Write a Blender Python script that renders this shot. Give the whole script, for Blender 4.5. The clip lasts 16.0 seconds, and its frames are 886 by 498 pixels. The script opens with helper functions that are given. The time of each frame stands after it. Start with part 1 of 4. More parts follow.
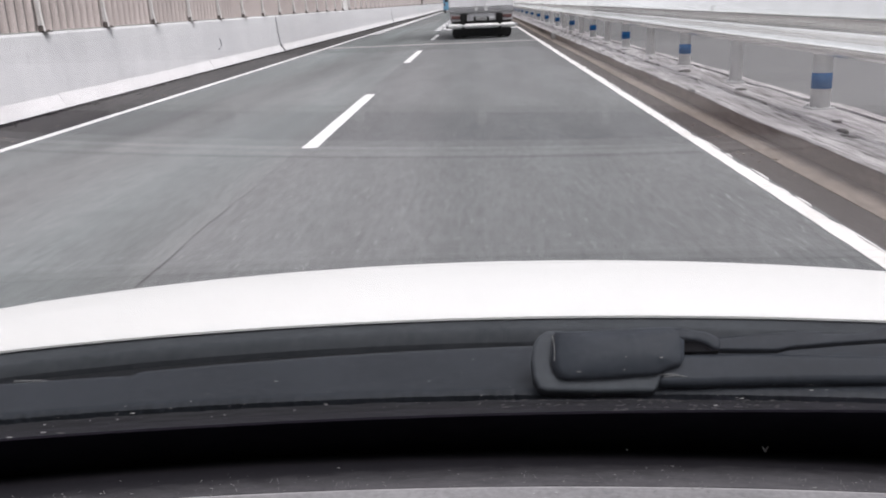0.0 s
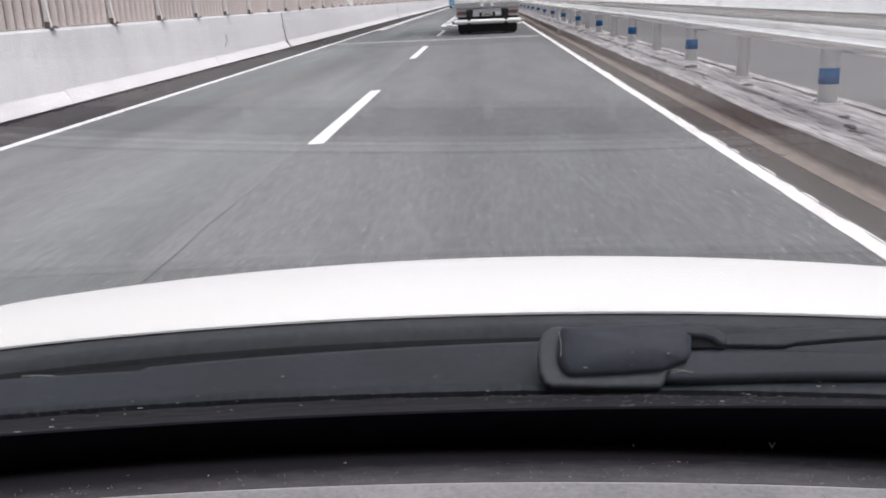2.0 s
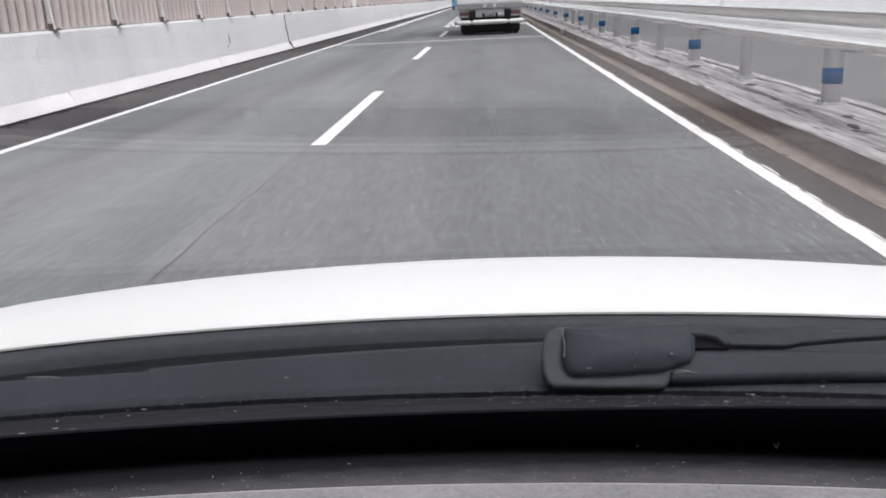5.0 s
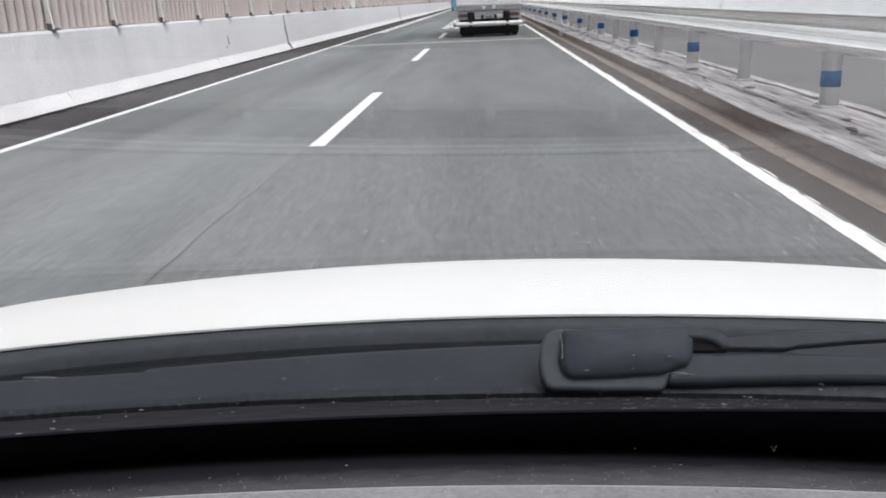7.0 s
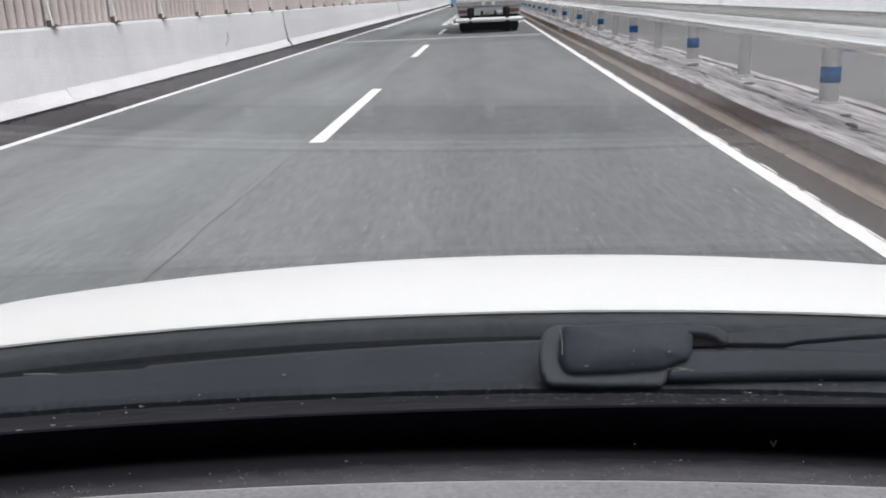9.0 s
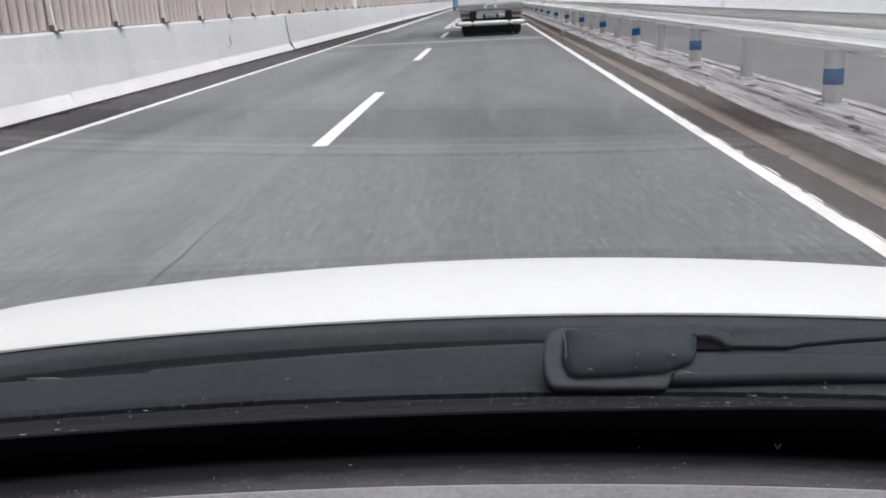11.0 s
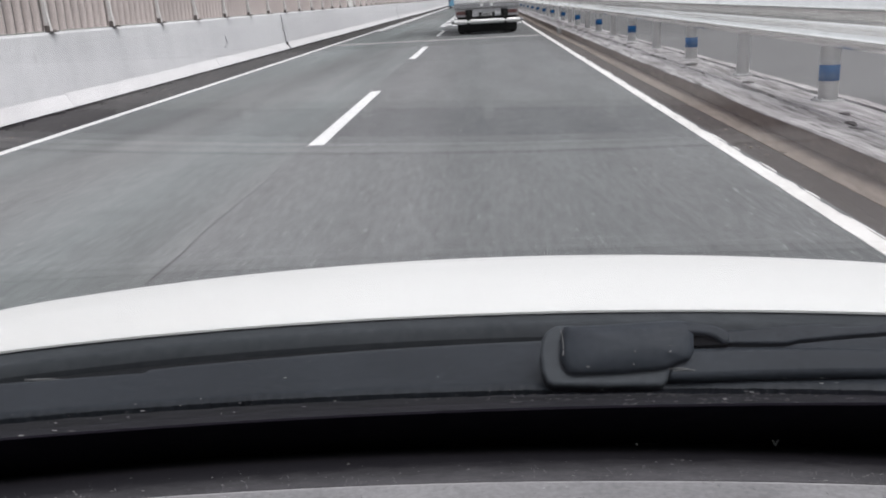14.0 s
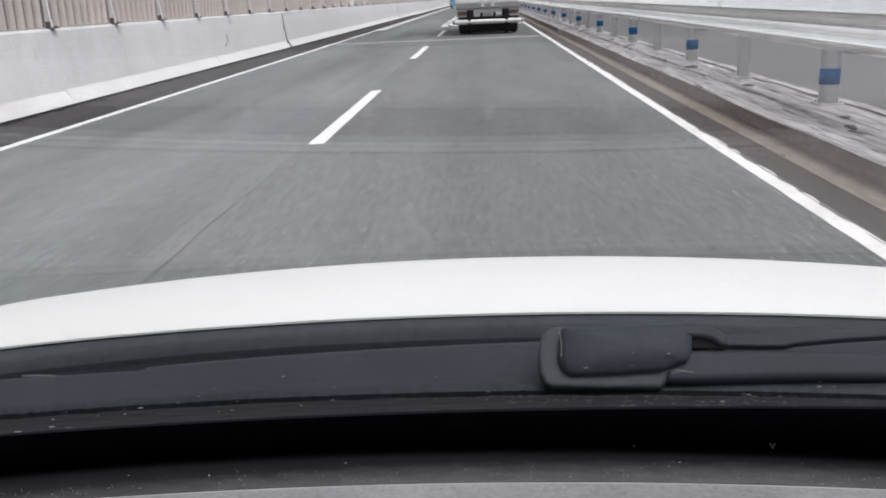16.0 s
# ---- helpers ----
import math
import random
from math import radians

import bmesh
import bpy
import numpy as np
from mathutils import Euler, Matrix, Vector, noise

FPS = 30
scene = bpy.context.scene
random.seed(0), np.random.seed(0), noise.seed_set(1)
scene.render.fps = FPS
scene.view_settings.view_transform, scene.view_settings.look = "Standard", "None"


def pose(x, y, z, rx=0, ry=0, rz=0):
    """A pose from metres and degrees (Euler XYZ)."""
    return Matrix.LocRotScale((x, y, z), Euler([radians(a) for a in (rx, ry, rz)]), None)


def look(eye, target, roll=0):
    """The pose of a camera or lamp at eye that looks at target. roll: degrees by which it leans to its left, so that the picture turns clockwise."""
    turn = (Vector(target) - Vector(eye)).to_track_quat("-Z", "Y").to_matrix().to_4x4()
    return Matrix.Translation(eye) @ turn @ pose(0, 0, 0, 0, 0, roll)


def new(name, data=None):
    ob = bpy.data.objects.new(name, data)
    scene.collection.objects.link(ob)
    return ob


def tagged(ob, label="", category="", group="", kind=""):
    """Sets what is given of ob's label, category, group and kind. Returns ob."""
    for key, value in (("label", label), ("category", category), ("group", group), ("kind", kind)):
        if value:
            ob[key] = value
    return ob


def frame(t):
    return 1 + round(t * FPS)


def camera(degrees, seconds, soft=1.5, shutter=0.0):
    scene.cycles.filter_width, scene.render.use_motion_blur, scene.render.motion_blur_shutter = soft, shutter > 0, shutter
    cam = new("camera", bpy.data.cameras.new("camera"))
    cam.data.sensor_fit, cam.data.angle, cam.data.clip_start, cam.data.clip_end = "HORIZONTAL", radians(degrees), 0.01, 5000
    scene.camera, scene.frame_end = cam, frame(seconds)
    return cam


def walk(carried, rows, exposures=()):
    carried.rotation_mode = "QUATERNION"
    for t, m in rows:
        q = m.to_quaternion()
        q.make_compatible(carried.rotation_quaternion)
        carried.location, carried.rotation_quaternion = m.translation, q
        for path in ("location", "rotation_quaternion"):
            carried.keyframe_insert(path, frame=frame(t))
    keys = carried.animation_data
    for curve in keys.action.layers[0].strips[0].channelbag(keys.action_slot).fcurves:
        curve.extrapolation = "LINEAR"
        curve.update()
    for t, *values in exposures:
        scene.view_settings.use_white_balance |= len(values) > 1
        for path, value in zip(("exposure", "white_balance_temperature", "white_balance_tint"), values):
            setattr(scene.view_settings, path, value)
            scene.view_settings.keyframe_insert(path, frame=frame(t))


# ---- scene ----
# ---------------------------------------------------------------- camera
# The camera is mounted over the dashboard of a white car; it only trembles in its mount.
EYE = (0.0, 0.0, 1.2)
PATH = (
    (0.0, 74.16, 2.38, 2.15),
    (0.5, 73.95, 2.47, 2.35),
    (1.0, 73.91, 2.63, 2.39),
    (1.5, 73.80, 2.61, 2.39),
    (2.0, 73.91, 2.47, 2.52),
    (2.5, 73.89, 2.41, 2.86),
    (3.0, 73.91, 2.31, 2.95),
    (3.5, 73.91, 2.61, 2.93),
    (4.0, 73.93, 2.55, 2.79),
    (6.5, 74.03, 2.79, 2.55),
    (7.0, 74.06, 2.41, 2.63),
    (7.5, 73.94, 2.35, 2.50),
    (8.0, 74.04, 2.63, 2.40),
    (8.5, 74.16, 2.75, 2.69),
    (9.0, 73.82, 2.48, 2.60),
    (11.5, 74.06, 2.71, 2.76),
    (12.0, 73.99, 2.63, 2.73),
    (12.5, 74.04, 2.40, 2.58),
    (13.0, 73.88, 2.69, 2.43),
    (13.5, 73.90, 2.67, 2.44),
    (14.0, 73.92, 2.97, 2.48),
    (14.5, 73.95, 2.66, 2.49),
    (15.0, 73.94, 2.59, 2.48),
    (15.5, 74.03, 2.67, 2.51),
    (16.0, 73.92, 2.44, 2.56),
)
cam = camera(54.0, 16.0, soft=1.8)


def mounted(rx, ry, rz):
    """The camera tilts about the foot of its mount, 8 cm below the lens."""
    return pose(EYE[0] + 0.08 * radians(2.55 - rz), EYE[1], EYE[2] + 0.08 * radians(rx - 73.95), rx, ry, rz)


LIGHT = ((0.0, 1.15, 6570, 14.2), (3.5, 1.16, 6570, 15.0), (6.5, 1.14, 6500, 11.0), (8.5, 1.12, 6500, 11.5), (11.5, 1.07, 6500, 11.5),
         (13.0, 1.01, 6500, 11.5), (16.0, 1.03, 6500, 11.5))
walk(cam, [(t, mounted(rx, ry, rz)) for t, rx, ry, rz in PATH], LIGHT)

# ---------------------------------------------------------------- light: an overcast day
world = bpy.data.worlds.new("overcast")
scene.world = world
world.use_nodes = True
wn = world.node_tree
sky = wn.nodes.new("ShaderNodeTexSky")
sky.sky_type = "NISHITA"
sky.sun_disc = False
sky.sun_elevation = radians(66)
sky.sun_rotation = radians(119)
sky.air_density = 1.0
sky.dust_density = 1.5
dull = wn.nodes.new("ShaderNodeHueSaturation")
dull.inputs["Saturation"].default_value = 0.12
wn.links.new(sky.outputs[0], dull.inputs["Color"])
wn.links.new(dull.outputs[0], wn.nodes["Background"].inputs["Color"])
wn.nodes["Background"].inputs["Strength"].default_value = 0.125
sun = new("sun", bpy.data.lights.new("sun", "SUN"))
sun.data.energy = 1.5
sun.data.angle = radians(40)
sun.data.color = (1.0, 0.98, 0.95)
sun.matrix_world = look((7.0, -3.9, 18.0), (0, 0, 0))


# ---------------------------------------------------------------- materials
def rgb(c):
    return (c, c, c, 1.0) if isinstance(c, (int, float)) else (*c, 1.0)


def surface(name, light, dark, rough=0.7, metal=0.0, coarse=1.5, fine=40.0, amount=0.5, bump=0.2, dist=0.01,
            stretch=(1, 1, 1), speckle=None, vary=0.0, coat=0.0, spec=0.5):
    """A base colour that wanders between light and dark at two scales, with fine relief."""
    m = bpy.data.materials.new(name)
    m.use_nodes = True
    n, l = m.node_tree.nodes, m.node_tree.links
    bs = n["Principled BSDF"]
    bs.inputs["Roughness"].default_value = rough
    bs.inputs["Metallic"].default_value = metal
    bs.inputs["Coat Weight"].default_value = coat
    bs.inputs["Specular IOR Level"].default_value = spec
    tc = n.new("ShaderNodeTexCoord")
    mp = n.new("ShaderNodeMapping")
    mp.inputs["Scale"].default_value = stretch
    l.new(tc.outputs["Object"], mp.inputs["Vector"])
    big, small = n.new("ShaderNodeTexNoise"), n.new("ShaderNodeTexNoise")
    big.inputs["Scale"].default_value, big.inputs["Detail"].default_value = coarse, 6
    small.inputs["Scale"].default_value, small.inputs["Detail"].default_value = fine, 5
    for x in (big, small):
        l.new(mp.outputs[0], x.inputs["Vector"])
    mix = n.new("ShaderNodeMath")
    mix.operation = "MULTIPLY_ADD"
    mix.inputs[1].default_value = amount
    l.new(small.outputs["Fac"], mix.inputs[0])
    sc = n.new("ShaderNodeMath")
    sc.operation = "MULTIPLY"
    sc.inputs[1].default_value = 1 - amount
    l.new(big.outputs["Fac"], sc.inputs[0])
    l.new(sc.outputs[0], mix.inputs[2])
    ramp = n.new("ShaderNodeValToRGB")
    ramp.color_ramp.elements[0].position, ramp.color_ramp.elements[0].color = 0.35, rgb(dark)
    ramp.color_ramp.elements[1].position, ramp.color_ramp.elements[1].color = 0.65, rgb(light)
    l.new(mix.outputs[0], ramp.inputs[0])
    col = ramp.outputs[0]
    if speckle:
        size, tone, share = speckle
        sp = n.new("ShaderNodeTexNoise")
        sp.inputs["Scale"].default_value, sp.inputs["Detail"].default_value = size, 2
        l.new(mp.outputs[0], sp.inputs["Vector"])
        cut = n.new("ShaderNodeMapRange")
        cut.inputs["From Min"].default_value, cut.inputs["From Max"].default_value = 1 - share, 1 - share + 0.08
        l.new(sp.outputs["Fac"], cut.inputs["Value"])
        mc = n.new("ShaderNodeMix")
        mc.data_type = "RGBA"
        mc.inputs["B"].default_value = rgb(tone)
        mc.inputs[7].default_value = rgb(tone)
        l.new(cut.outputs[0], mc.inputs[0])
        l.new(col, mc.inputs[6])
        col = mc.outputs[2]
    if vary:
        info = n.new("ShaderNodeObjectInfo")
        mr = n.new("ShaderNodeMapRange")
        mr.inputs["To Min"].default_value, mr.inputs["To Max"].default_value = 1 - vary, 1 + vary * 0.4
        l.new(info.outputs["Random"], mr.inputs["Value"])
        hs = n.new("ShaderNodeHueSaturation")
        l.new(mr.outputs[0], hs.inputs["Value"])
        l.new(col, hs.inputs["Color"])
        col = hs.outputs[0]
    l.new(col, bs.inputs["Base Color"])
    if bump:
        b = n.new("ShaderNodeBump")
        b.inputs["Strength"].default_value, b.inputs["Distance"].default_value = bump, dist
        l.new(small.outputs["Fac"], b.inputs["Height"])
        l.new(b.outputs[0], bs.inputs["Normal"])
    return m


def asphalt(name, light, dark, chip):
    return surface(name, light, dark, 0.85, coarse=0.5, fine=26, amount=0.5, bump=0.5, dist=0.01, stretch=(1, 0.15, 1), speckle=(34, chip, 0.36), spec=0.2)


# the two lanes were paved at different times
ASPHALT = asphalt("asphalt", (0.166, 0.169, 0.172), (0.102, 0.1035, 0.106), (0.2105, 0.2145, 0.2145))
ASPHALT_OLD = asphalt("older_asphalt", (0.180, 0.186, 0.187), (0.118, 0.1220, 0.1238), (0.206, 0.212, 0.212))


def lanes(m, strength, tinge):
    """Long streaks along the driving direction, a little lighter and darker, with a faint change of tint."""
    n, l = m.node_tree.nodes, m.node_tree.links
    bs = n["Principled BSDF"]
    col = bs.inputs["Base Color"].links[0].from_socket
    tc, mp, tex, rng_, hs = (n.new("ShaderNode" + k) for k in ("TexCoord", "Mapping", "TexNoise", "MapRange", "HueSaturation"))
    mp.inputs["Scale"].default_value = (0.9, 0.035, 1)
    tex.inputs["Scale"].default_value, tex.inputs["Detail"].default_value = 1.0, 3
    l.new(tc.outputs["Object"], mp.inputs["Vector"])
    l.new(mp.outputs[0], tex.inputs["Vector"])
    rng_.inputs["From Min"].default_value, rng_.inputs["From Max"].default_value = 0.3, 0.7
    rng_.inputs["To Min"].default_value, rng_.inputs["To Max"].default_value = 1 - strength, 1 + strength
    l.new(tex.outputs["Fac"], rng_.inputs["Value"])
    l.new(rng_.outputs[0], hs.inputs["Value"])
    l.new(col, hs.inputs["Color"])
    tint, mixer = n.new("ShaderNodeTexNoise"), n.new("ShaderNodeMix")
    tint.inputs["Scale"].default_value = 0.8
    l.new(mp.outputs[0], tint.inputs["Vector"])
    mixer.data_type, mixer.blend_type = "RGBA", "MULTIPLY"
    mixer.inputs[0].default_value = 1.0
    ramp = n.new("ShaderNodeValToRGB")
    ramp.color_ramp.elements[0].position, ramp.color_ramp.elements[0].color = 0.35, (*tinge, 1)
    ramp.color_ramp.elements[1].position, ramp.color_ramp.elements[1].color = 0.65, (1.0, 0.997, 1.0, 1)
    l.new(tint.outputs["Fac"], ramp.inputs[0])
    l.new(hs.outputs[0], mixer.inputs[6])
    l.new(ramp.outputs[0], mixer.inputs[7])
    blot, brng, bhs = (n.new("ShaderNode" + k) for k in ("TexNoise", "MapRange", "HueSaturation"))
    bmap = n.new("ShaderNodeMapping")
    bmap.inputs["Scale"].default_value = (2.6, 0.5, 1)
    l.new(tc.outputs["Object"], bmap.inputs["Vector"])
    l.new(bmap.outputs[0], blot.inputs["Vector"])
    blot.inputs["Scale"].default_value, blot.inputs["Detail"].default_value = 1.0, 4
    brng.inputs["From Min"].default_value, brng.inputs["From Max"].default_value = 0.32, 0.68
    brng.inputs["To Min"].default_value, brng.inputs["To Max"].default_value = 0.90, 1.09
    l.new(blot.outputs["Fac"], brng.inputs["Value"])
    l.new(brng.outputs[0], bhs.inputs["Value"])
    l.new(mixer.outputs[2], bhs.inputs["Color"])
    l.new(bhs.outputs[0], bs.inputs["Base Color"])


lanes(ASPHALT, 0.15, (0.968, 1.004, 1.004))
lanes(ASPHALT_OLD, 0.26, (0.945, 1.008, 1.012))


def streaks(m, tone, scale, share, blend):
    """Stains that run down an upright face."""
    n, l = m.node_tree.nodes, m.node_tree.links
    bs = n["Principled BSDF"]
    col = bs.inputs["Base Color"].links[0].from_socket
    geo, mp, tex, cut, mix = (n.new("ShaderNode" + k) for k in ("NewGeometry", "Mapping", "TexNoise", "MapRange", "Mix"))
    mp.inputs["Scale"].default_value = scale
    l.new(geo.outputs["Position"], mp.inputs["Vector"])
    tex.inputs["Scale"].default_value, tex.inputs["Detail"].default_value = 1.0, 5
    l.new(mp.outputs[0], tex.inputs["Vector"])
    cut.inputs["From Min"].default_value, cut.inputs["From Max"].default_value = 1 - share, 1 - share + 0.2
    cut.inputs["To Max"].default_value = blend
    l.new(tex.outputs["Fac"], cut.inputs["Value"])
    mix.data_type = "RGBA"
    mix.inputs[7].default_value = rgb(tone)
    l.new(cut.outputs[0], mix.inputs[0])
    l.new(col, mix.inputs[6])
    l.new(mix.outputs[2], bs.inputs["Base Color"])


OPPOSITE = surface("asphalt_far_lane", (0.13, 0.13, 0.132), (0.09, 0.09, 0.092), 0.85, coarse=0.4, fine=50, bump=0.3)
SEAM = surface("bitumen_seam", (0.075, 0.075, 0.078), (0.045, 0.045, 0.046), 0.6, coarse=6, fine=60)
PAINT = surface("road_paint", (0.80, 0.80, 0.80), (0.68, 0.68, 0.68), 0.55, coarse=2, fine=30, bump=0.2, dist=0.004,
                speckle=(45, (0.4, 0.4, 0.4), 0.30))
WORN_PAINT = surface("worn_road_paint", (0.84, 0.83, 0.82), (0.6, 0.58, 0.57), 0.6, coarse=2.5, fine=22, bump=0.3,
                     dist=0.004, speckle=(26, (0.42, 0.40, 0.38), 0.33))
JOINT = surface("joint_concrete", (0.40, 0.395, 0.39), (0.21, 0.206, 0.205), 0.8, coarse=1.2, fine=18, bump=0.3)
DIRT = surface("gutter_dirt", (0.040, 0.037, 0.037), (0.014, 0.013, 0.013), 0.95, coarse=1.6, fine=30, bump=0.5,
               stretch=(1, 0.3, 1))
SIDEDIRT = surface("gutter_silt", (0.082, 0.070, 0.065), (0.044, 0.036, 0.033), 0.95, coarse=0.8, fine=30, amount=0.35, bump=0.5,
                   stretch=(1, 0.2, 1))
SILT = surface("black_silt", (0.030, 0.027, 0.027), (0.010, 0.009, 0.009), 0.95, coarse=6, fine=60, bump=0.6)
GUTTER = surface("gutter_concrete", (0.265, 0.220, 0.190), (0.155, 0.127, 0.108), 0.9, coarse=1.5, fine=24, bump=0.4,
                 stretch=(1, 0.25, 1))
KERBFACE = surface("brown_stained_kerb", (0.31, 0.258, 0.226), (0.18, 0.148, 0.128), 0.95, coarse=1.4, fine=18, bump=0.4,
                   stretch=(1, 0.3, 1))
KERB = surface("rough_kerb_concrete", (0.70, 0.672, 0.68), (0.20, 0.184, 0.182), 0.9, coarse=3.4, fine=15, amount=0.42, bump=1.0,
               dist=0.04, stretch=(2.8, 0.22, 1), speckle=(8.0, (0.13, 0.12, 0.116), 0.39))
CLOD = surface("crumbled_mortar", (0.14, 0.128, 0.125), (0.05, 0.044, 0.043), 0.95, coarse=9, fine=60, bump=0.8, dist=0.01)
WALL = surface("wall_concrete", (0.64, 0.64, 0.655), (0.54, 0.54, 0.555), 0.8, coarse=0.7, fine=14, amount=0.35, bump=0.15,
               stretch=(1, 1, 0.4), speckle=(2.2, (0.38, 0.37, 0.38), 0.29), vary=0.0)
streaks(WALL, (0.36, 0.36, 0.365), (2.2, 2.2, 0.35), 0.47, 0.30)
FOOT = surface("kerb_white_concrete", (0.69, 0.68, 0.69), (0.58, 0.57, 0.58), 0.8, coarse=0.9, fine=16, amount=0.4, bump=0.2)
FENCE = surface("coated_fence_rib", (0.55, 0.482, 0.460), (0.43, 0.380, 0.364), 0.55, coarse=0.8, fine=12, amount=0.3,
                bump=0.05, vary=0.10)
# the dark tone paints the shade in the troughs between the ribs
FENCESHADE = surface("fence_back_sheet", (0.19, 0.172, 0.165), (0.14, 0.128, 0.124), 0.7, coarse=0.8, fine=12, amount=0.3, bump=0.05)
RUST = surface("rusty_plate", (0.13, 0.112, 0.104), (0.06, 0.051, 0.048), 0.9, coarse=8, fine=50, bump=0.2)
POSTPAINT = surface("pale_post_paint", (0.72, 0.70, 0.69), (0.58, 0.565, 0.555), 0.5, coarse=2, fine=20, bump=0.05)
GALV = surface("galvanised_steel", (0.66, 0.66, 0.66), (0.48, 0.48, 0.48), 0.45, 0.4, coarse=2.5, fine=30, amount=0.4,
               bump=0.06, speckle=(6, (0.36, 0.35, 0.34), 0.3))
BEAM = surface("guardrail_steel", (0.93, 0.93, 0.915), (0.76, 0.76, 0.745), 0.2, 0.95, coarse=0.8, fine=14, amount=0.4,
               bump=0.05, stretch=(1, 0.25, 1), speckle=(4, (0.45, 0.44, 0.43), 0.3))
BLUE = surface("blue_reflective_tape", (0.006, 0.092, 0.255), (0.005, 0.07, 0.195), 0.7, coarse=5, fine=40, bump=0.0, spec=0.15)
BOLT = surface("dark_steel", (0.12, 0.12, 0.12), (0.06, 0.06, 0.06), 0.5, 0.6)
BOARD = surface("white_board", (0.76, 0.75, 0.74), (0.66, 0.65, 0.64), 0.6, coarse=1, fine=8, bump=0.05)
GREEN = surface("green_sign_film", (0.05, 0.42, 0.3), (0.04, 0.33, 0.24), 0.4, bump=0)
SIGNWHITE = surface("white_sign_film", (0.78, 0.8, 0.79), (0.7, 0.72, 0.71), 0.4, bump=0)
YELLOW = surface("yellow_barrier_paint", (0.75, 0.42, 0.03), (0.6, 0.32, 0.02), 0.6, coarse=2, fine=20)
BLACK = surface("black_barrier_paint", (0.04, 0.04, 0.04), (0.02, 0.02, 0.02), 0.6, coarse=2, fine=20)
ORANGE = surface("faded_orange_plastic", (0.72, 0.33, 0.25), (0.62, 0.26, 0.2), 0.5, coarse=3, fine=20)
NAVY = surface("navy_plastic", (0.03, 0.04, 0.09), (0.02, 0.025, 0.06), 0.5)
CARPAINT = surface("white_car_paint", (0.704, 0.706, 0.698), (0.680, 0.682, 0.675), 0.5, coarse=1.5, fine=8, bump=0.0, coat=0.12)
COWL = surface("weathered_black_plastic", (0.0238, 0.0284, 0.0356), (0.0124, 0.0150, 0.0196), 0.6, coarse=11, fine=150, amount=0.6, bump=0.3,
               dist=0.001, speckle=(150, (0.10, 0.10, 0.10), 0.25), spec=0.22)
RIM = surface("grey_worn_plastic", (0.0555, 0.0625, 0.0715), (0.0360, 0.0412, 0.0485), 0.65, coarse=8, fine=150, bump=0.2, dist=0.001, spec=0.2)
CAP = surface("black_worn_plastic", (0.0303, 0.0362, 0.0456), (0.0174, 0.0212, 0.0275), 0.6, coarse=16, fine=190, bump=0.2, dist=0.001,
              speckle=(120, (0.12, 0.12, 0.12), 0.24), spec=0.2)
SEAL = surface("black_rubber", (0.0146, 0.0148, 0.0171), (0.0083, 0.0084, 0.0099), 0.8, coarse=8, fine=160, bump=0.3, dist=0.001,
               speckle=(120, (0.09, 0.09, 0.09), 0.27), stretch=(0.35, 1, 1), spec=0.15)
HOODSEAL = surface("grey_rubber", (0.0460, 0.0516, 0.0575), (0.0280, 0.0320, 0.0364), 0.8, coarse=9, fine=110, bump=0.1, dist=0.001, spec=0.15)
SHELF = surface("sooty_black_plastic", (0.0146, 0.0160, 0.0186), (0.0093, 0.0102, 0.0119), 0.8, coarse=4, fine=90, bump=0.1, dist=0.001, spec=0.15)
GROOVE = surface("dirty_groove", (0.0125, 0.0125, 0.014), (0.006, 0.006, 0.007), 0.9, coarse=30, fine=140, bump=0.6, dist=0.002,
                 stretch=(1.6, 0.3, 1), speckle=(60, (0.05, 0.05, 0.05), 0.30), spec=0.05)
FRIT = surface("black_enamel", (0.044, 0.040, 0.054), (0.034, 0.031, 0.042), 0.95, bump=0, spec=0.0)
DASH = surface("grained_dash_plastic", (0.145, 0.141, 0.153), (0.08, 0.078, 0.085), 0.75, coarse=14, fine=260, amount=0.5,
               bump=0.5, dist=0.001, speckle=(210, (0.24, 0.24, 0.25), 0.27))


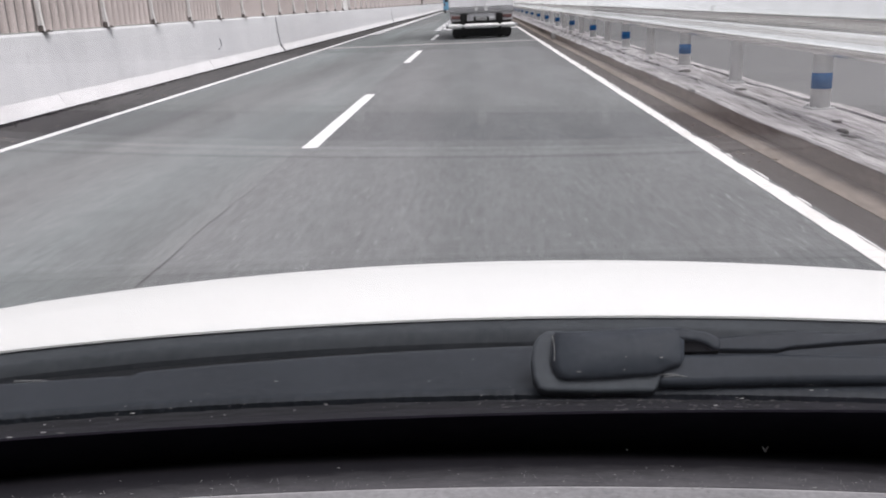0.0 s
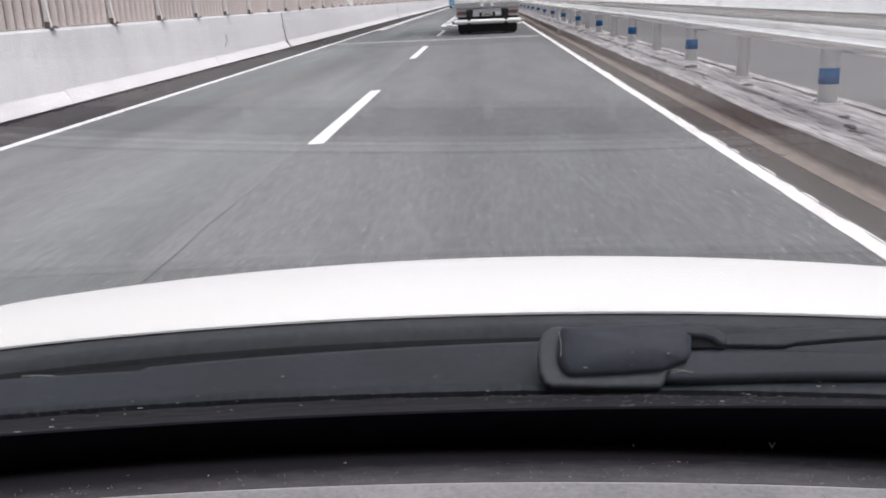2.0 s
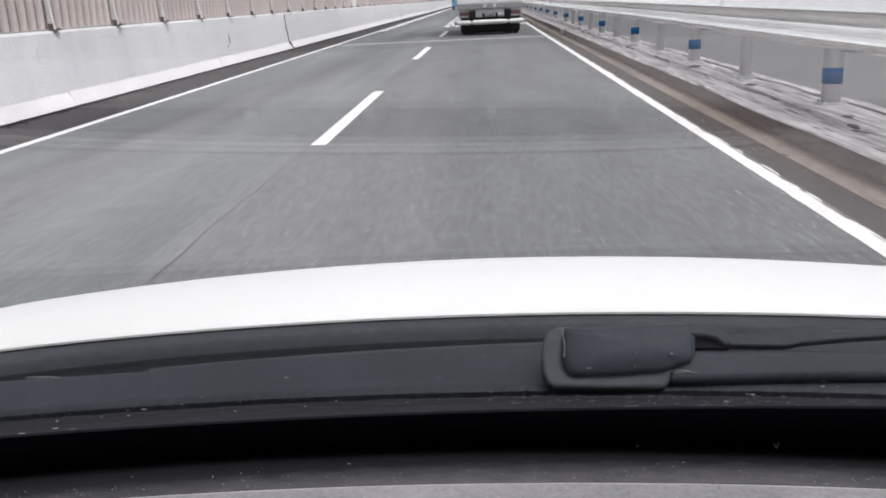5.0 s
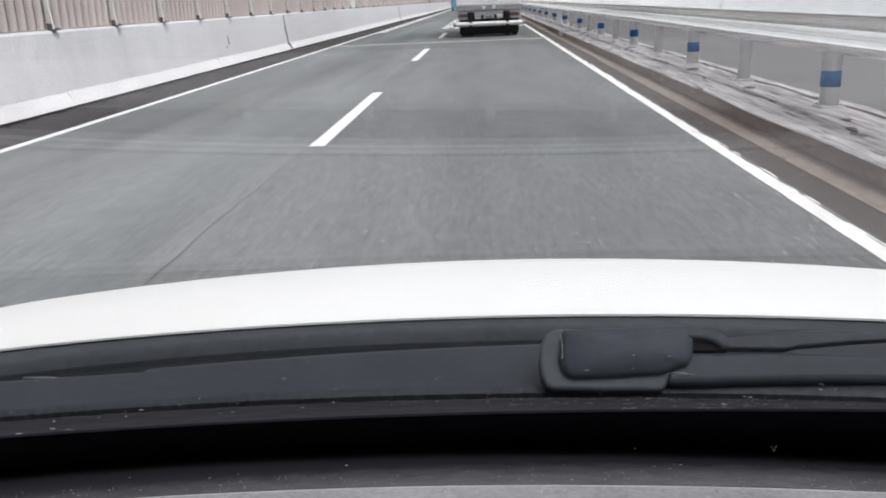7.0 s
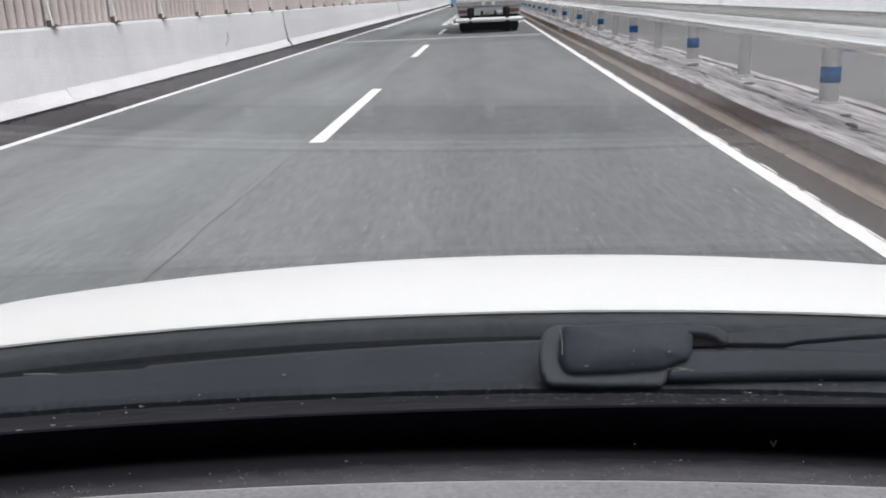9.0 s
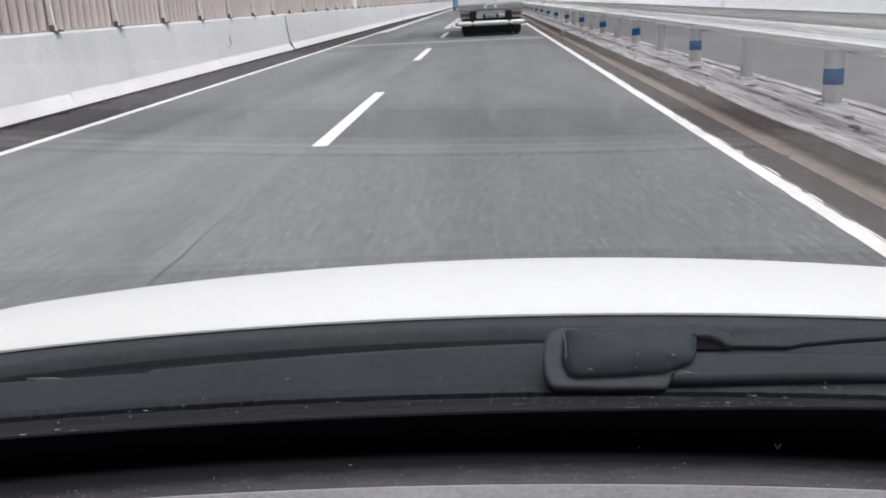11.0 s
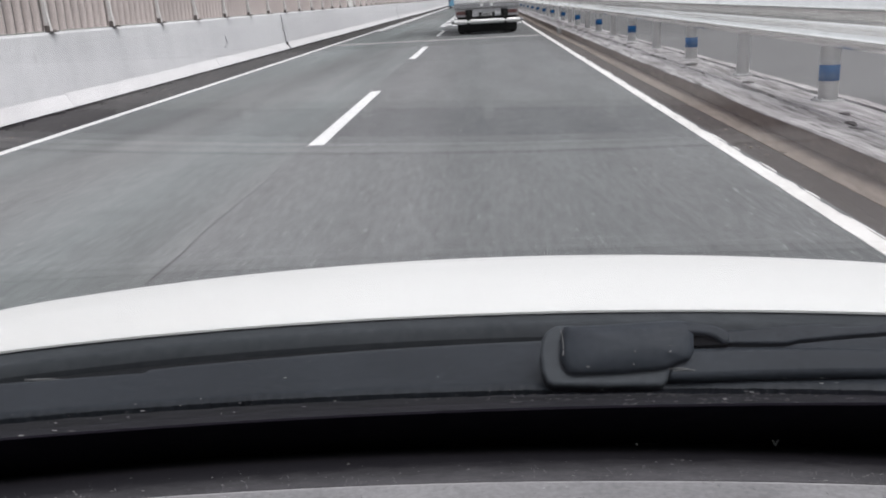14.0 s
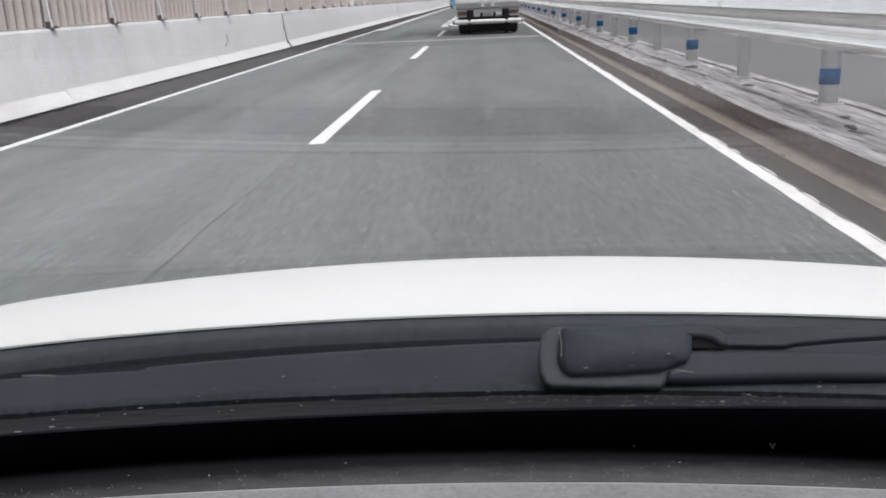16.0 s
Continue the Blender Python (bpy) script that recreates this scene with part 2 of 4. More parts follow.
def dusty_shade(m, y_shaded, y_lit):
    """Shade painted into dusty plastic: black near the glass, grey towards the cabin."""
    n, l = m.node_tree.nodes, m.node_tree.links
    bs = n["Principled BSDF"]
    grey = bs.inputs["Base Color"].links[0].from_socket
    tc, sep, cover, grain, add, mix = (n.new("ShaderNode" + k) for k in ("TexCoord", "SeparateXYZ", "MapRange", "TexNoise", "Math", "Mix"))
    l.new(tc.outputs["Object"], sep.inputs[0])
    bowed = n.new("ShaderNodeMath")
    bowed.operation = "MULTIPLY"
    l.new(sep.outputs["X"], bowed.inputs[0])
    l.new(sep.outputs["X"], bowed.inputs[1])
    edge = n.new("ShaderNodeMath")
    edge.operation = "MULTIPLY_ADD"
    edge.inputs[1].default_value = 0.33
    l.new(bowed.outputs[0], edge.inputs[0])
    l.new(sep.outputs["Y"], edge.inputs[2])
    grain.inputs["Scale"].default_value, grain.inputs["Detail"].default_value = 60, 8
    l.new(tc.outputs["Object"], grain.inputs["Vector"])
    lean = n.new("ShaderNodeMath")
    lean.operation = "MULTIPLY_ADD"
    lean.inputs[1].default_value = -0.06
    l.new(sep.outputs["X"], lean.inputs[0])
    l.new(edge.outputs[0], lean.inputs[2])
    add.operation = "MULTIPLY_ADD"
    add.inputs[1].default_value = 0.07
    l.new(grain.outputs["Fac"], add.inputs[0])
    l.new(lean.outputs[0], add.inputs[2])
    cover.inputs["From Min"].default_value, cover.inputs["From Max"].default_value = y_shaded + 0.035, y_lit + 0.035
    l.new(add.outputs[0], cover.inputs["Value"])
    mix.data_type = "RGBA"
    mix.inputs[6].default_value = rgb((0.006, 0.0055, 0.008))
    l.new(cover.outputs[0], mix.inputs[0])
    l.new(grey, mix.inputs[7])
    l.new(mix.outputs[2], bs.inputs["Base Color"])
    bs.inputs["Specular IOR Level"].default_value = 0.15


# this copy carries the painted shade below the glass
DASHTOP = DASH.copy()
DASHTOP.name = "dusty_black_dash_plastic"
dusty_shade(DASHTOP, 0.560, 0.410)
PADTOP = surface("faded_pad_plastic", (0.205, 0.204, 0.215), (0.125, 0.124, 0.132), 0.75, coarse=14, fine=260, amount=0.5, bump=0.5, dist=0.001,
                 speckle=(210, (0.30, 0.30, 0.31), 0.27))
LINT = surface("pale_lint", (0.8, 0.8, 0.8), (0.7, 0.7, 0.7), 0.9, bump=0)
PADGLINT = surface("rubbed_pad_edge", (0.3, 0.295, 0.31), (0.2, 0.195, 0.21), 0.6, coarse=20, fine=90, bump=0)
CABIN = surface("cabin_lining", (0.06, 0.06, 0.06), (0.04, 0.04, 0.04), 0.9, bump=0)
DUST = surface("dust_crumb", (0.27, 0.27, 0.27), (0.16, 0.16, 0.16), 0.9, bump=0)
CRUST = surface("grey_crust", (0.075, 0.075, 0.077), (0.03, 0.03, 0.031), 0.95, coarse=200, fine=600, bump=0)
FLUFF = surface("grey_fluff", (0.19, 0.19, 0.195), (0.10, 0.10, 0.103), 0.95, coarse=40, fine=200, bump=0)
# pale colour for the painted highlights on the wiper and in the trough
GLINT = surface("worn_grey_edge", (0.17, 0.175, 0.18), (0.06, 0.062, 0.065), 0.8, coarse=60, fine=300, bump=0)
TYRE = surface("tyre_rubber", (0.018, 0.018, 0.019), (0.01, 0.01, 0.011), 0.9, coarse=6, fine=60)
TRUCKWHITE = surface("white_truck_panel", (0.78, 0.78, 0.80), (0.7, 0.7, 0.72), 0.45, coarse=1, fine=10, bump=0.02)
TRUCKGREY = surface("grey_truck_steel", (0.32, 0.32, 0.33), (0.22, 0.22, 0.23), 0.5, 0.3, coarse=3, fine=20)
TRUCKDARK = surface("dirty_black_steel", (0.007, 0.007, 0.007), (0.004, 0.004, 0.004), 0.95, coarse=3, fine=20)
PALESTEEL = surface("pale_truck_steel", (0.46, 0.46, 0.475), (0.34, 0.34, 0.35), 0.5, 0.1, coarse=3, fine=20)
SILVER = surface("polished_bumper", (0.72, 0.72, 0.72), (0.6, 0.6, 0.6), 0.3, 0.4, coarse=3, fine=20, bump=0.02)
REDLENS = surface("red_lamp_lens", (0.13, 0.055, 0.052), (0.09, 0.04, 0.038), 0.3, bump=0)
BLUEVAN = surface("blue_van_paint", (0.16, 0.38, 0.55), (0.12, 0.3, 0.45), 0.4, bump=0)
SOIL = surface("far_ground", (0.2, 0.2, 0.18), (0.12, 0.13, 0.11), 0.95, coarse=0.02, fine=0.4, bump=0)
RIMSTEEL = surface("wheel_steel", (0.5, 0.5, 0.5), (0.4, 0.4, 0.4), 0.4, 0.6, bump=0)


def glass(name, tint, gloss):
    m = bpy.data.materials.new(name)
    m.use_nodes = True
    n, l = m.node_tree.nodes, m.node_tree.links
    n.remove(n["Principled BSDF"])
    tr, gl, mx = n.new("ShaderNodeBsdfTransparent"), n.new("ShaderNodeBsdfGlossy"), n.new("ShaderNodeMixShader")
    tr.inputs["Color"].default_value = rgb(tint)
    gl.inputs["Roughness"].default_value = 0.02
    mx.inputs[0].default_value = gloss
    l.new(tr.outputs[0], mx.inputs[1])
    l.new(gl.outputs[0], mx.inputs[2])
    l.new(mx.outputs[0], n["Material Output"].inputs["Surface"])
    return m


GLASS = glass("windscreen_glass", (0.975, 0.98, 0.985), 0.155)
SIDEGLASS = glass("dark_window_glass", (0.35, 0.38, 0.38), 0.12)


# ---------------------------------------------------------------- building helpers
def link(name, bm, material, parent=None, label="", smooth=False):
    me = bpy.data.meshes.new(name)
    bmesh.ops.recalc_face_normals(bm, faces=bm.faces)
    bm.to_mesh(me)
    bm.free()
    for mat in material if isinstance(material, (list, tuple)) else (material,):
        me.materials.append(mat)
    if smooth:
        for p in me.polygons:
            p.use_smooth = True
    ob = new(name, me)
    if parent:
        ob.parent = parent
    if label:
        ob["label"] = label
    return ob


def part(name, bm, material, parent, label="", smooth=False):
    return link(name, bm, material, parent, label, smooth)


def again(ob, x, y, z, parent=None):
    """One more piece on the same mesh."""
    o = new(ob.name.split(".")[0], ob.data)
    o.parent = parent or ob.parent
    o.location = (x, y, z)
    return o


def box(x0, x1, y0, y1, z0, z1, bevel=0.0, bm=None, segments=2):
    own = bmesh.new()
    bmesh.ops.create_cube(own, size=1)
    for v in own.verts:
        v.co = ((x0 + x1) / 2 + v.co.x * (x1 - x0), (y0 + y1) / 2 + v.co.y * (y1 - y0), (z0 + z1) / 2 + v.co.z * (z1 - z0))
    if bevel:
        bmesh.ops.bevel(own, geom=own.edges[:], offset=bevel, segments=segments, affect="EDGES", profile=0.5)
    return join(bm, own)


def join(bm, own):
    if bm is None:
        return own
    me = bpy.data.meshes.new("scratch")
    own.to_mesh(me)
    own.free()
    bm.from_mesh(me)
    bpy.data.meshes.remove(me)
    return bm


def prism(profile, y0, y1, bm=None, steps=1, wobble=0.0, seed=0.0, caps=True):
    """The closed outline profile in x and z, drawn out along y."""
    bm = bm or bmesh.new()
    rings = []
    for i in range(steps + 1):
        y = y0 + (y1 - y0) * i / steps
        ring = []
        for k, (x, z) in enumerate(profile):
            d = noise.noise((x * 3 + seed, y * 1.7, z * 3)) * wobble if wobble and z > -0.02 else 0
            e = noise.noise((x * 3 + 9 + seed, y * 1.3, z * 3)) * wobble if wobble and z > -0.02 else 0
            ring.append(bm.verts.new((x + d, y, z + e)))
        rings.append(ring)
    n = len(profile)
    for a, b in zip(rings, rings[1:]):
        for k in range(n):
            bm.faces.new((a[k], a[(k + 1) % n], b[(k + 1) % n], b[k]))
    if caps:
        bm.faces.new(rings[0])
        bm.faces.new(rings[-1][::-1])
    return bm


def rod(a, b, r, bm=None, sides=12, r2=None):
    own = bmesh.new()
    a, b = Vector(a), Vector(b)
    bmesh.ops.create_cone(own, cap_ends=True, segments=sides, radius1=r, radius2=r if r2 is None else r2, depth=(b - a).length)
    m = Matrix.Translation((a + b) / 2) @ (b - a).to_track_quat("Z", "Y").to_matrix().to_4x4()
    bmesh.ops.transform(own, matrix=m, verts=own.verts)
    return join(bm, own)


def tube(points, r, bm=None, sides=10):
    """A bent round bar through the points."""
    bm = bm or bmesh.new()
    pts = [Vector(p) for p in points]
    rings = []
    for i, p in enumerate(pts):
        way = (pts[min(i + 1, len(pts) - 1)] - pts[max(i - 1, 0)]).normalized()
        q = way.to_track_quat("Z", "Y")
        rings.append([bm.verts.new(p + q @ Vector((r * math.cos(a), r * math.sin(a), 0))) for a in [2 * math.pi * k / sides for k in range(sides)]])
    for a, b in zip(rings, rings[1:]):
        for k in range(sides):
            bm.faces.new((a[k], a[(k + 1) % sides], b[(k + 1) % sides], b[k]))
    bm.faces.new(rings[0][::-1])
    bm.faces.new(rings[-1])
    return bm


def flat(points, z0, z1, bm=None):
    """A thin slab over the outline points in x and y."""
    bm = bm or bmesh.new()
    lo = [bm.verts.new((x, y, z0)) for x, y in points]
    hi = [bm.verts.new((x, y, z1)) for x, y in points]
    bm.faces.new(lo[::-1])
    bm.faces.new(hi)
    n = len(points)
    for k in range(n):
        bm.faces.new((lo[k], lo[(k + 1) % n], hi[(k + 1) % n], hi[k]))
    return bm


def sheet(fn, us, vs, thick, bm=None):
    """A curved panel: fn(u, v) gives its upper side, thick is its depth downwards."""
    bm = bm or bmesh.new()
    top = [[bm.verts.new(fn(u, v)) for v in vs] for u in us]
    low = [[bm.verts.new(Vector(fn(u, v)) - Vector((0, 0, thick))) for v in vs] for u in us]
    nu, nv = len(us), len(vs)
    for i in range(nu - 1):
        for j in range(nv - 1):
            bm.faces.new((top[i][j], top[i + 1][j], top[i + 1][j + 1], top[i][j + 1]))
            bm.faces.new((low[i][j], low[i][j + 1], low[i + 1][j + 1], low[i + 1][j]))
    # the rim has corners of its own, so that its edge stays crisp
    rim = [(i, 0) for i in range(nu)] + [(nu - 1, j) for j in range(1, nv)] + [(i, nv - 1) for i in range(nu - 2, -1, -1)] + [(0, j) for j in range(nv - 2, 0, -1)]
    ring = [(bm.verts.new(top[i][j].co), bm.verts.new(low[i][j].co)) for i, j in rim]
    for (a, b), (c, d) in zip(ring, ring[1:] + ring[:1]):
        bm.faces.new((a, c, d, b))
    return bm


def span(a, b, n):
    return [a + (b - a) * i / (n - 1) for i in range(n)]


def empty(name, label, category, group="", kind="", at=(0, 0, 0)):
    o = new(name)
    o.location = at
    return tagged(o, label, category, group, kind)


# ---------------------------------------------------------------- the road
BACK, AHEAD = -300.0, 330.0
LANE_LINE, RIGHT_LINE, LEFT_LINE = -1.53, 1.79, -4.62
WALL_FOOT = -5.72

tagged(link("ground", box(-2500, 2500, -2500, 2500, -9.2, -9.0), SOIL), "dull far ground below the elevated road", "ground",
       kind="structure")
deck = bmesh.new()
box(-7.2, 12.2, BACK, AHEAD, -1.4, -0.06, bm=deck)
tagged(link("bridge_deck", deck, JOINT), "concrete deck of the elevated expressway", "bridge deck", kind="structure")
road = tagged(link("road", box(-1.61, 1.88, BACK, AHEAD, -0.06, 0.0), ASPHALT),
              "grey worn asphalt of a two-lane expressway", "road", kind="structure")
part("older_lane", box(-4.7, -1.61, BACK, AHEAD, -0.06, 0.0), ASPHALT_OLD, road, "older paler grey asphalt of the outer lane")
tagged(link("road_opposite", box(3.24, 11.0, BACK, AHEAD, -0.06, 0.0), OPPOSITE),
       "grey asphalt of the opposite carriageway", "road", kind="structure")
tagged(link("gutter_left", box(WALL_FOOT - 0.1, -4.7, BACK, AHEAD, -0.06, -0.008), DIRT),
       "dark dirty gutter strip along the concrete wall", "gutter", kind="structure")
g = tagged(link("gutter_right", box(1.88, 2.12, BACK, AHEAD, -0.06, -0.006), SIDEDIRT),
           "brown dirty concrete gutter along the median kerb", "gutter", kind="structure")
part("gutter_slab", prism([(2.12, -0.06), (2.12, 0.0), (2.36, 0.03), (2.36, -0.06)], BACK, AHEAD, steps=160, wobble=0.01), GUTTER, g,
     "brown stained concrete gutter slab")

# silt and crumbs that have gathered along the wall's foot
silt = bmesh.new()
rng = random.Random(23)
y = 4.0
while y < 75:
    y += rng.uniform(0.02, 0.2)
    length, reach = rng.uniform(0.08, 0.8), rng.uniform(0.03, 0.13)
    x = WALL_FOOT - 0.004
    flat([(x, y), (x + reach * 0.7, y + 0.2 * length), (x + reach, y + 0.5 * length), (x + reach * 0.5, y + 0.85 * length), (x, y + length)], -0.008, 0.014, silt)
for i in range(420):
    y, x, r = 6 + 60 * rng.random() ** 1.6, WALL_FOOT + 0.02 + 0.30 * rng.random() ** 2, rng.uniform(0.006, 0.020)
    turn = [(rng.uniform(0.6, 1.0) * r, radians(60 * k)) for k in range(6)]
    flat([(x + q * math.cos(a), y + 2.2 * q * math.sin(a)) for q, a in turn], -0.008, -0.008 + r * 0.9, silt)
tagged(link("gutter_silt", silt, SILT), "dark silt and crumbs gathered along the foot of the wall", "dirt", kind="stuff")

# the crack along the joint of the two paved lanes
crack = bmesh.new()
prev = None
rng = random.Random(4)
for i in range(0, 2480):
    y = BACK + i * 0.25
    x = LANE_LINE - 0.08 + 0.02 * noise.noise((0, y * 0.7, 3)) + 0.016 * noise.noise((0, y * 3, 7))
    w = 0.002 + 0.012 * abs(noise.noise((5, y * 1.3, 0))) + 0.008 * max(0, noise.noise((2, y * 0.25, 0)))
    a, b = crack.verts.new((x - w, y, 0.002)), crack.verts.new((x + w, y, 0.002))
    if prev:
        crack.faces.new((prev[0], prev[1], b, a))
    prev = (a, b)
part("paving_seam", crack, SEAM, road, "thin dark crack along the lane joint")

# long lines
def ragged_line(x, w, rough, seed):
    """A painted line with frayed edges."""
    bm = bmesh.new()
    prev = None
    for i in range(int((150 - BACK) / 0.12)):
        y = BACK + 0.12 * i
        a = x - w / 2 + 0.3 * rough * noise.noise((seed, y * 4.3, 0))
        b = x + w / 2 + rough * (noise.noise((seed + 5, y * 3.1, 0)) + 1.6 * max(0, noise.noise((seed + 9, y * 6.1, 0))))
        cur = [bm.verts.new((a, y, 0.004)), bm.verts.new((b, y, 0.004)), bm.verts.new((a, y, 0.0)), bm.verts.new((b, y, 0.0))]
        if prev:
            bm.faces.new((prev[0], prev[1], cur[1], cur[0]))
            bm.faces.new((prev[2], prev[0], cur[0], cur[2]))
            bm.faces.new((prev[1], prev[3], cur[3], cur[1]))
        prev = cur
    box(x - w / 2, x + w / 2, 149.9, AHEAD, 0.0, 0.004, bm=bm)
    return bm


part("edge_line", ragged_line(RIGHT_LINE + 0.004, 0.100, 0.020, 3.0), WORN_PAINT, road, "worn white edge line with frayed edges")
part("edge_line", ragged_line(LEFT_LINE, 0.105, 0.008, 8.0), PAINT, road, "white edge line")
flakes = bmesh.new()
rng = random.Random(17)
y = 2.5
while y < 60:
    y += rng.uniform(0.02, 0.5)
    length, x = rng.uniform(0.08, 0.9), RIGHT_LINE + 0.062 + rng.uniform(0.0, 0.012)
    if rng.random() < 0.7:
        w = rng.uniform(0.006, 0.018)
        flat([(x, y), (x + w * 0.8, y + 0.15 * length), (x + w, y + 0.6 * length), (x + 0.4 * w, y + length), (x - 0.002, y + 0.8 * length)], 0.0, 0.0035, flakes)
    y += length
tagged(part("paint_flakes", flakes, WORN_PAINT, road, "broken flakes of old white paint beside the edge line"), kind="stuff")
# lane dashes
first = part("lane_dash", box(-0.07, 0.07, 0, 4.6, 0.0, 0.004), PAINT, road, "white lane dash")
first.location = (LANE_LINE, 7.65, 0.0)
for k in range(-27, 28):
    if k:
        again(first, LANE_LINE, 7.65 + 11.15 * k, 0.0)
one = part("lane_dash", box(7.43, 7.57, 0, 4.6, 0.0, 0.004), PAINT, road, "white lane dash")
for k in range(-26, 24):
    again(one, 0, 2.0 + 11.0 * k, 0.0)

# slanted speed-reduction blocks beside the lines
right_block = part("speed_block", flat([(0, 0.27), (0.29, 0), (0.29, 1.22), (0, 1.49)], 0.0, 0.0045), PAINT, road,
                   "slanted white speed-reduction block")
left_block = part("speed_block", flat([(0, 0), (0.28, 0.27), (0.28, 1.49), (0, 1.22)], 0.0, 0.0045), PAINT, road,
                  "slanted white speed-reduction block")
right_block.location = (LANE_LINE - 0.4, 39.6, 0)
left_block.location = (LANE_LINE + 0.13, 39.6, 0)
for k in range(0, 46):
    y = 39.6 + 2.3 * k
    if k:
        again(right_block, LANE_LINE - 0.4, y, 0)
        again(left_block, LANE_LINE + 0.13, y, 0)
    again(right_block, RIGHT_LINE - 0.4, y, 0)
    again(left_block, LEFT_LINE + 0.09, y - 1.6, 0)

# chevrons behind
for y in [-7.2 - 7.3 * k for k in range(7)]:
    for a, b in ((LANE_LINE + 0.12, RIGHT_LINE - 0.1), (LEFT_LINE + 0.1, LANE_LINE - 0.2)):
        c = (a + b) / 2
        part("chevron", flat([(a, y), (c, y + 1.6), (b, y), (b, y + 0.74), (c, y + 2.37), (a, y + 0.74)], 0.0, 0.004), PAINT, road,
             "white chevron across a lane")

# worn writing on both lanes, passed earlier
def road_writing(text, x, y, width, length):
    """Characters stretched along the driving direction."""
    data = bpy.data.curves.new("writing", "FONT")
    data.body, data.align_x, data.extrude = text, "CENTER", 0.002
    probe = bpy.data.objects.new("writing", data)
    me = bpy.data.meshes.new_from_object(probe)
    bpy.data.objects.remove(probe)
    xs, ys = [v.co.x for v in me.vertices], [v.co.y for v in me.vertices]
    if not xs:
        return
    kx, ky = width / (max(xs) - min(xs)), length / (max(ys) - min(ys))
    me.transform(Matrix.Translation((0, 0, 0.0025)) @ Matrix.Diagonal((kx, ky, 1, 1)) @ Matrix.Translation((-(max(xs) + min(xs)) / 2, -min(ys), 0)))
    me.materials.append(WORN_PAINT)
    ob = new("road_writing", me)
    ob.parent, ob.location = road, (x, y, 0)
    ob["label"] = "worn white characters painted on the lane"


road_writing("23", -2.95, -240.4, 1.9, 2.9)
road_writing("\u8f2a", -3.1, -236.6, 1.6, 2.4)
road_writing("\u4e8c", -3.1, -233.2, 1.4, 1.8)
road_writing("-", -1.0, -239.2, 0.55, 0.3)
road_writing("6", -0.1, -240.4, 0.75, 2.9)
road_writing("\u7528", 0.2, -236.0, 1.4, 2.5)
road_writing("\u4e57", 0.2, -232.2, 1.4, 2.6)

# expansion joints
for y in [26.9 + 35.5 * k for k in range(-9, 5)]:
    part("expansion_joint", box(-4.6, 1.7, y - 0.35, y + 0.35, 0.0, 0.003), JOINT, road, "pale concrete expansion joint")
    part("joint_gap", box(-4.6, 1.9, y - 0.02, y + 0.02, 0.0, 0.005), SEAM, road, "dark steel-edged gap")

# ---------------------------------------------------------------- left wall
wall = empty("wall_left", "pale stained concrete parapet wall with a white sloped foot", "wall", kind="structure")
F = WALL_FOOT
SEG = 7.1
wall_profile = [(F - 0.13, 0.19), (F - 0.22, 1.0), (F - 0.245, 1.03), (F - 0.55, 1.03), (F - 0.55, -0.06), (F - 0.13, -0.06)]
foot_profile = [(F, -0.05), (F - 0.012, 0.0), (F - 0.118, 0.178), (F - 0.128, 0.200), (F - 0.128, -0.05)]
wseg = part("wall_segment", prism(wall_profile, 0.0, SEG), WALL, wall)
fseg = part("wall_foot", prism(foot_profile, 0.0, SEG, steps=60, wobble=0.012), FOOT, wall, "white sloped concrete foot")
wseg.location = fseg.location = (0, -2.2 - SEG, 0)
LAYBY = (-164.0, -123.5)


def setback(y):
    """The wall stands back along the lay-by."""
    return -1.35 if LAYBY[0] < y < LAYBY[1] else 0.0


for k in range(-42, 46):
    if k != -1:
        y = -2.2 + SEG * k
        again(wseg, setback(y + SEG / 2), y, 0)
        again(fseg, setback(y + SEG / 2), y, 0)
for y in LAYBY:
    part("wall_return", box(F - 1.9, F - 0.14, y - 0.15, y + 0.15, -0.05, 1.026, 0.02), WALL, wall, "pale concrete return of the lay-by")
part("layby_slab", box(F - 1.35, F - 0.11, LAYBY[0] + 0.16, LAYBY[1] - 0.16, -0.055, -0.004), GUTTER, wall, "brown dusty concrete floor of the lay-by")
for y in (-187.0, -80.3, -9.3, 26.2, 61.7, 97.2):
    cover = bmesh.new()
    rod((F - 0.20, y, 0.98), (F - 0.115, y, 0.2), 0.014, cover, 8)
    rod((F - 0.115, y, 0.2), (F + 0.03, y - 0.02, 0.01), 0.022, cover, 8)
    pipe = part("drain_pipe", cover, TRUCKGREY, wall, "thin grey drain pipe")
    part("junction_box", box(F - 0.19, F - 0.125, y - 0.12, y + 0.08, 0.52, 0.66, 0.01), GALV, pipe, "pale junction box")
    part("pipe_clamp", box(F - 0.12, F - 0.06, y - 0.05, y + 0.05, 0.13, 0.2, 0.01), BOLT, pipe, "dark steel clamp")

hole = bmesh.new()
rod((F - 0.17, 20.2, 0.62), (F - 0.155, 20.25, 0.45), 0.012, hole, 6)
rod((F - 0.17, 20.0, 0.4), (F - 0.13, 20.0, 0.4), 0.022, hole, 8)
part("anchor_stub", hole, TRUCKGREY, wall, "small dark anchor stub in the wall")
for y in (-231.0, -112.0, -2.4):
    staple = tube([(F - 0.155, y, 0.36), (F - 0.155, y + 0.42, 0.36), (F - 0.205, y + 0.42, 0.92), (F - 0.205, y - 0.05, 0.92)], 0.013, None, 8)
    part("cable_staple", staple, BOLT, wall, "dark bent steel bracket on the wall")

# fence of upright corrugated sheet on the wall
BAY = 2.145
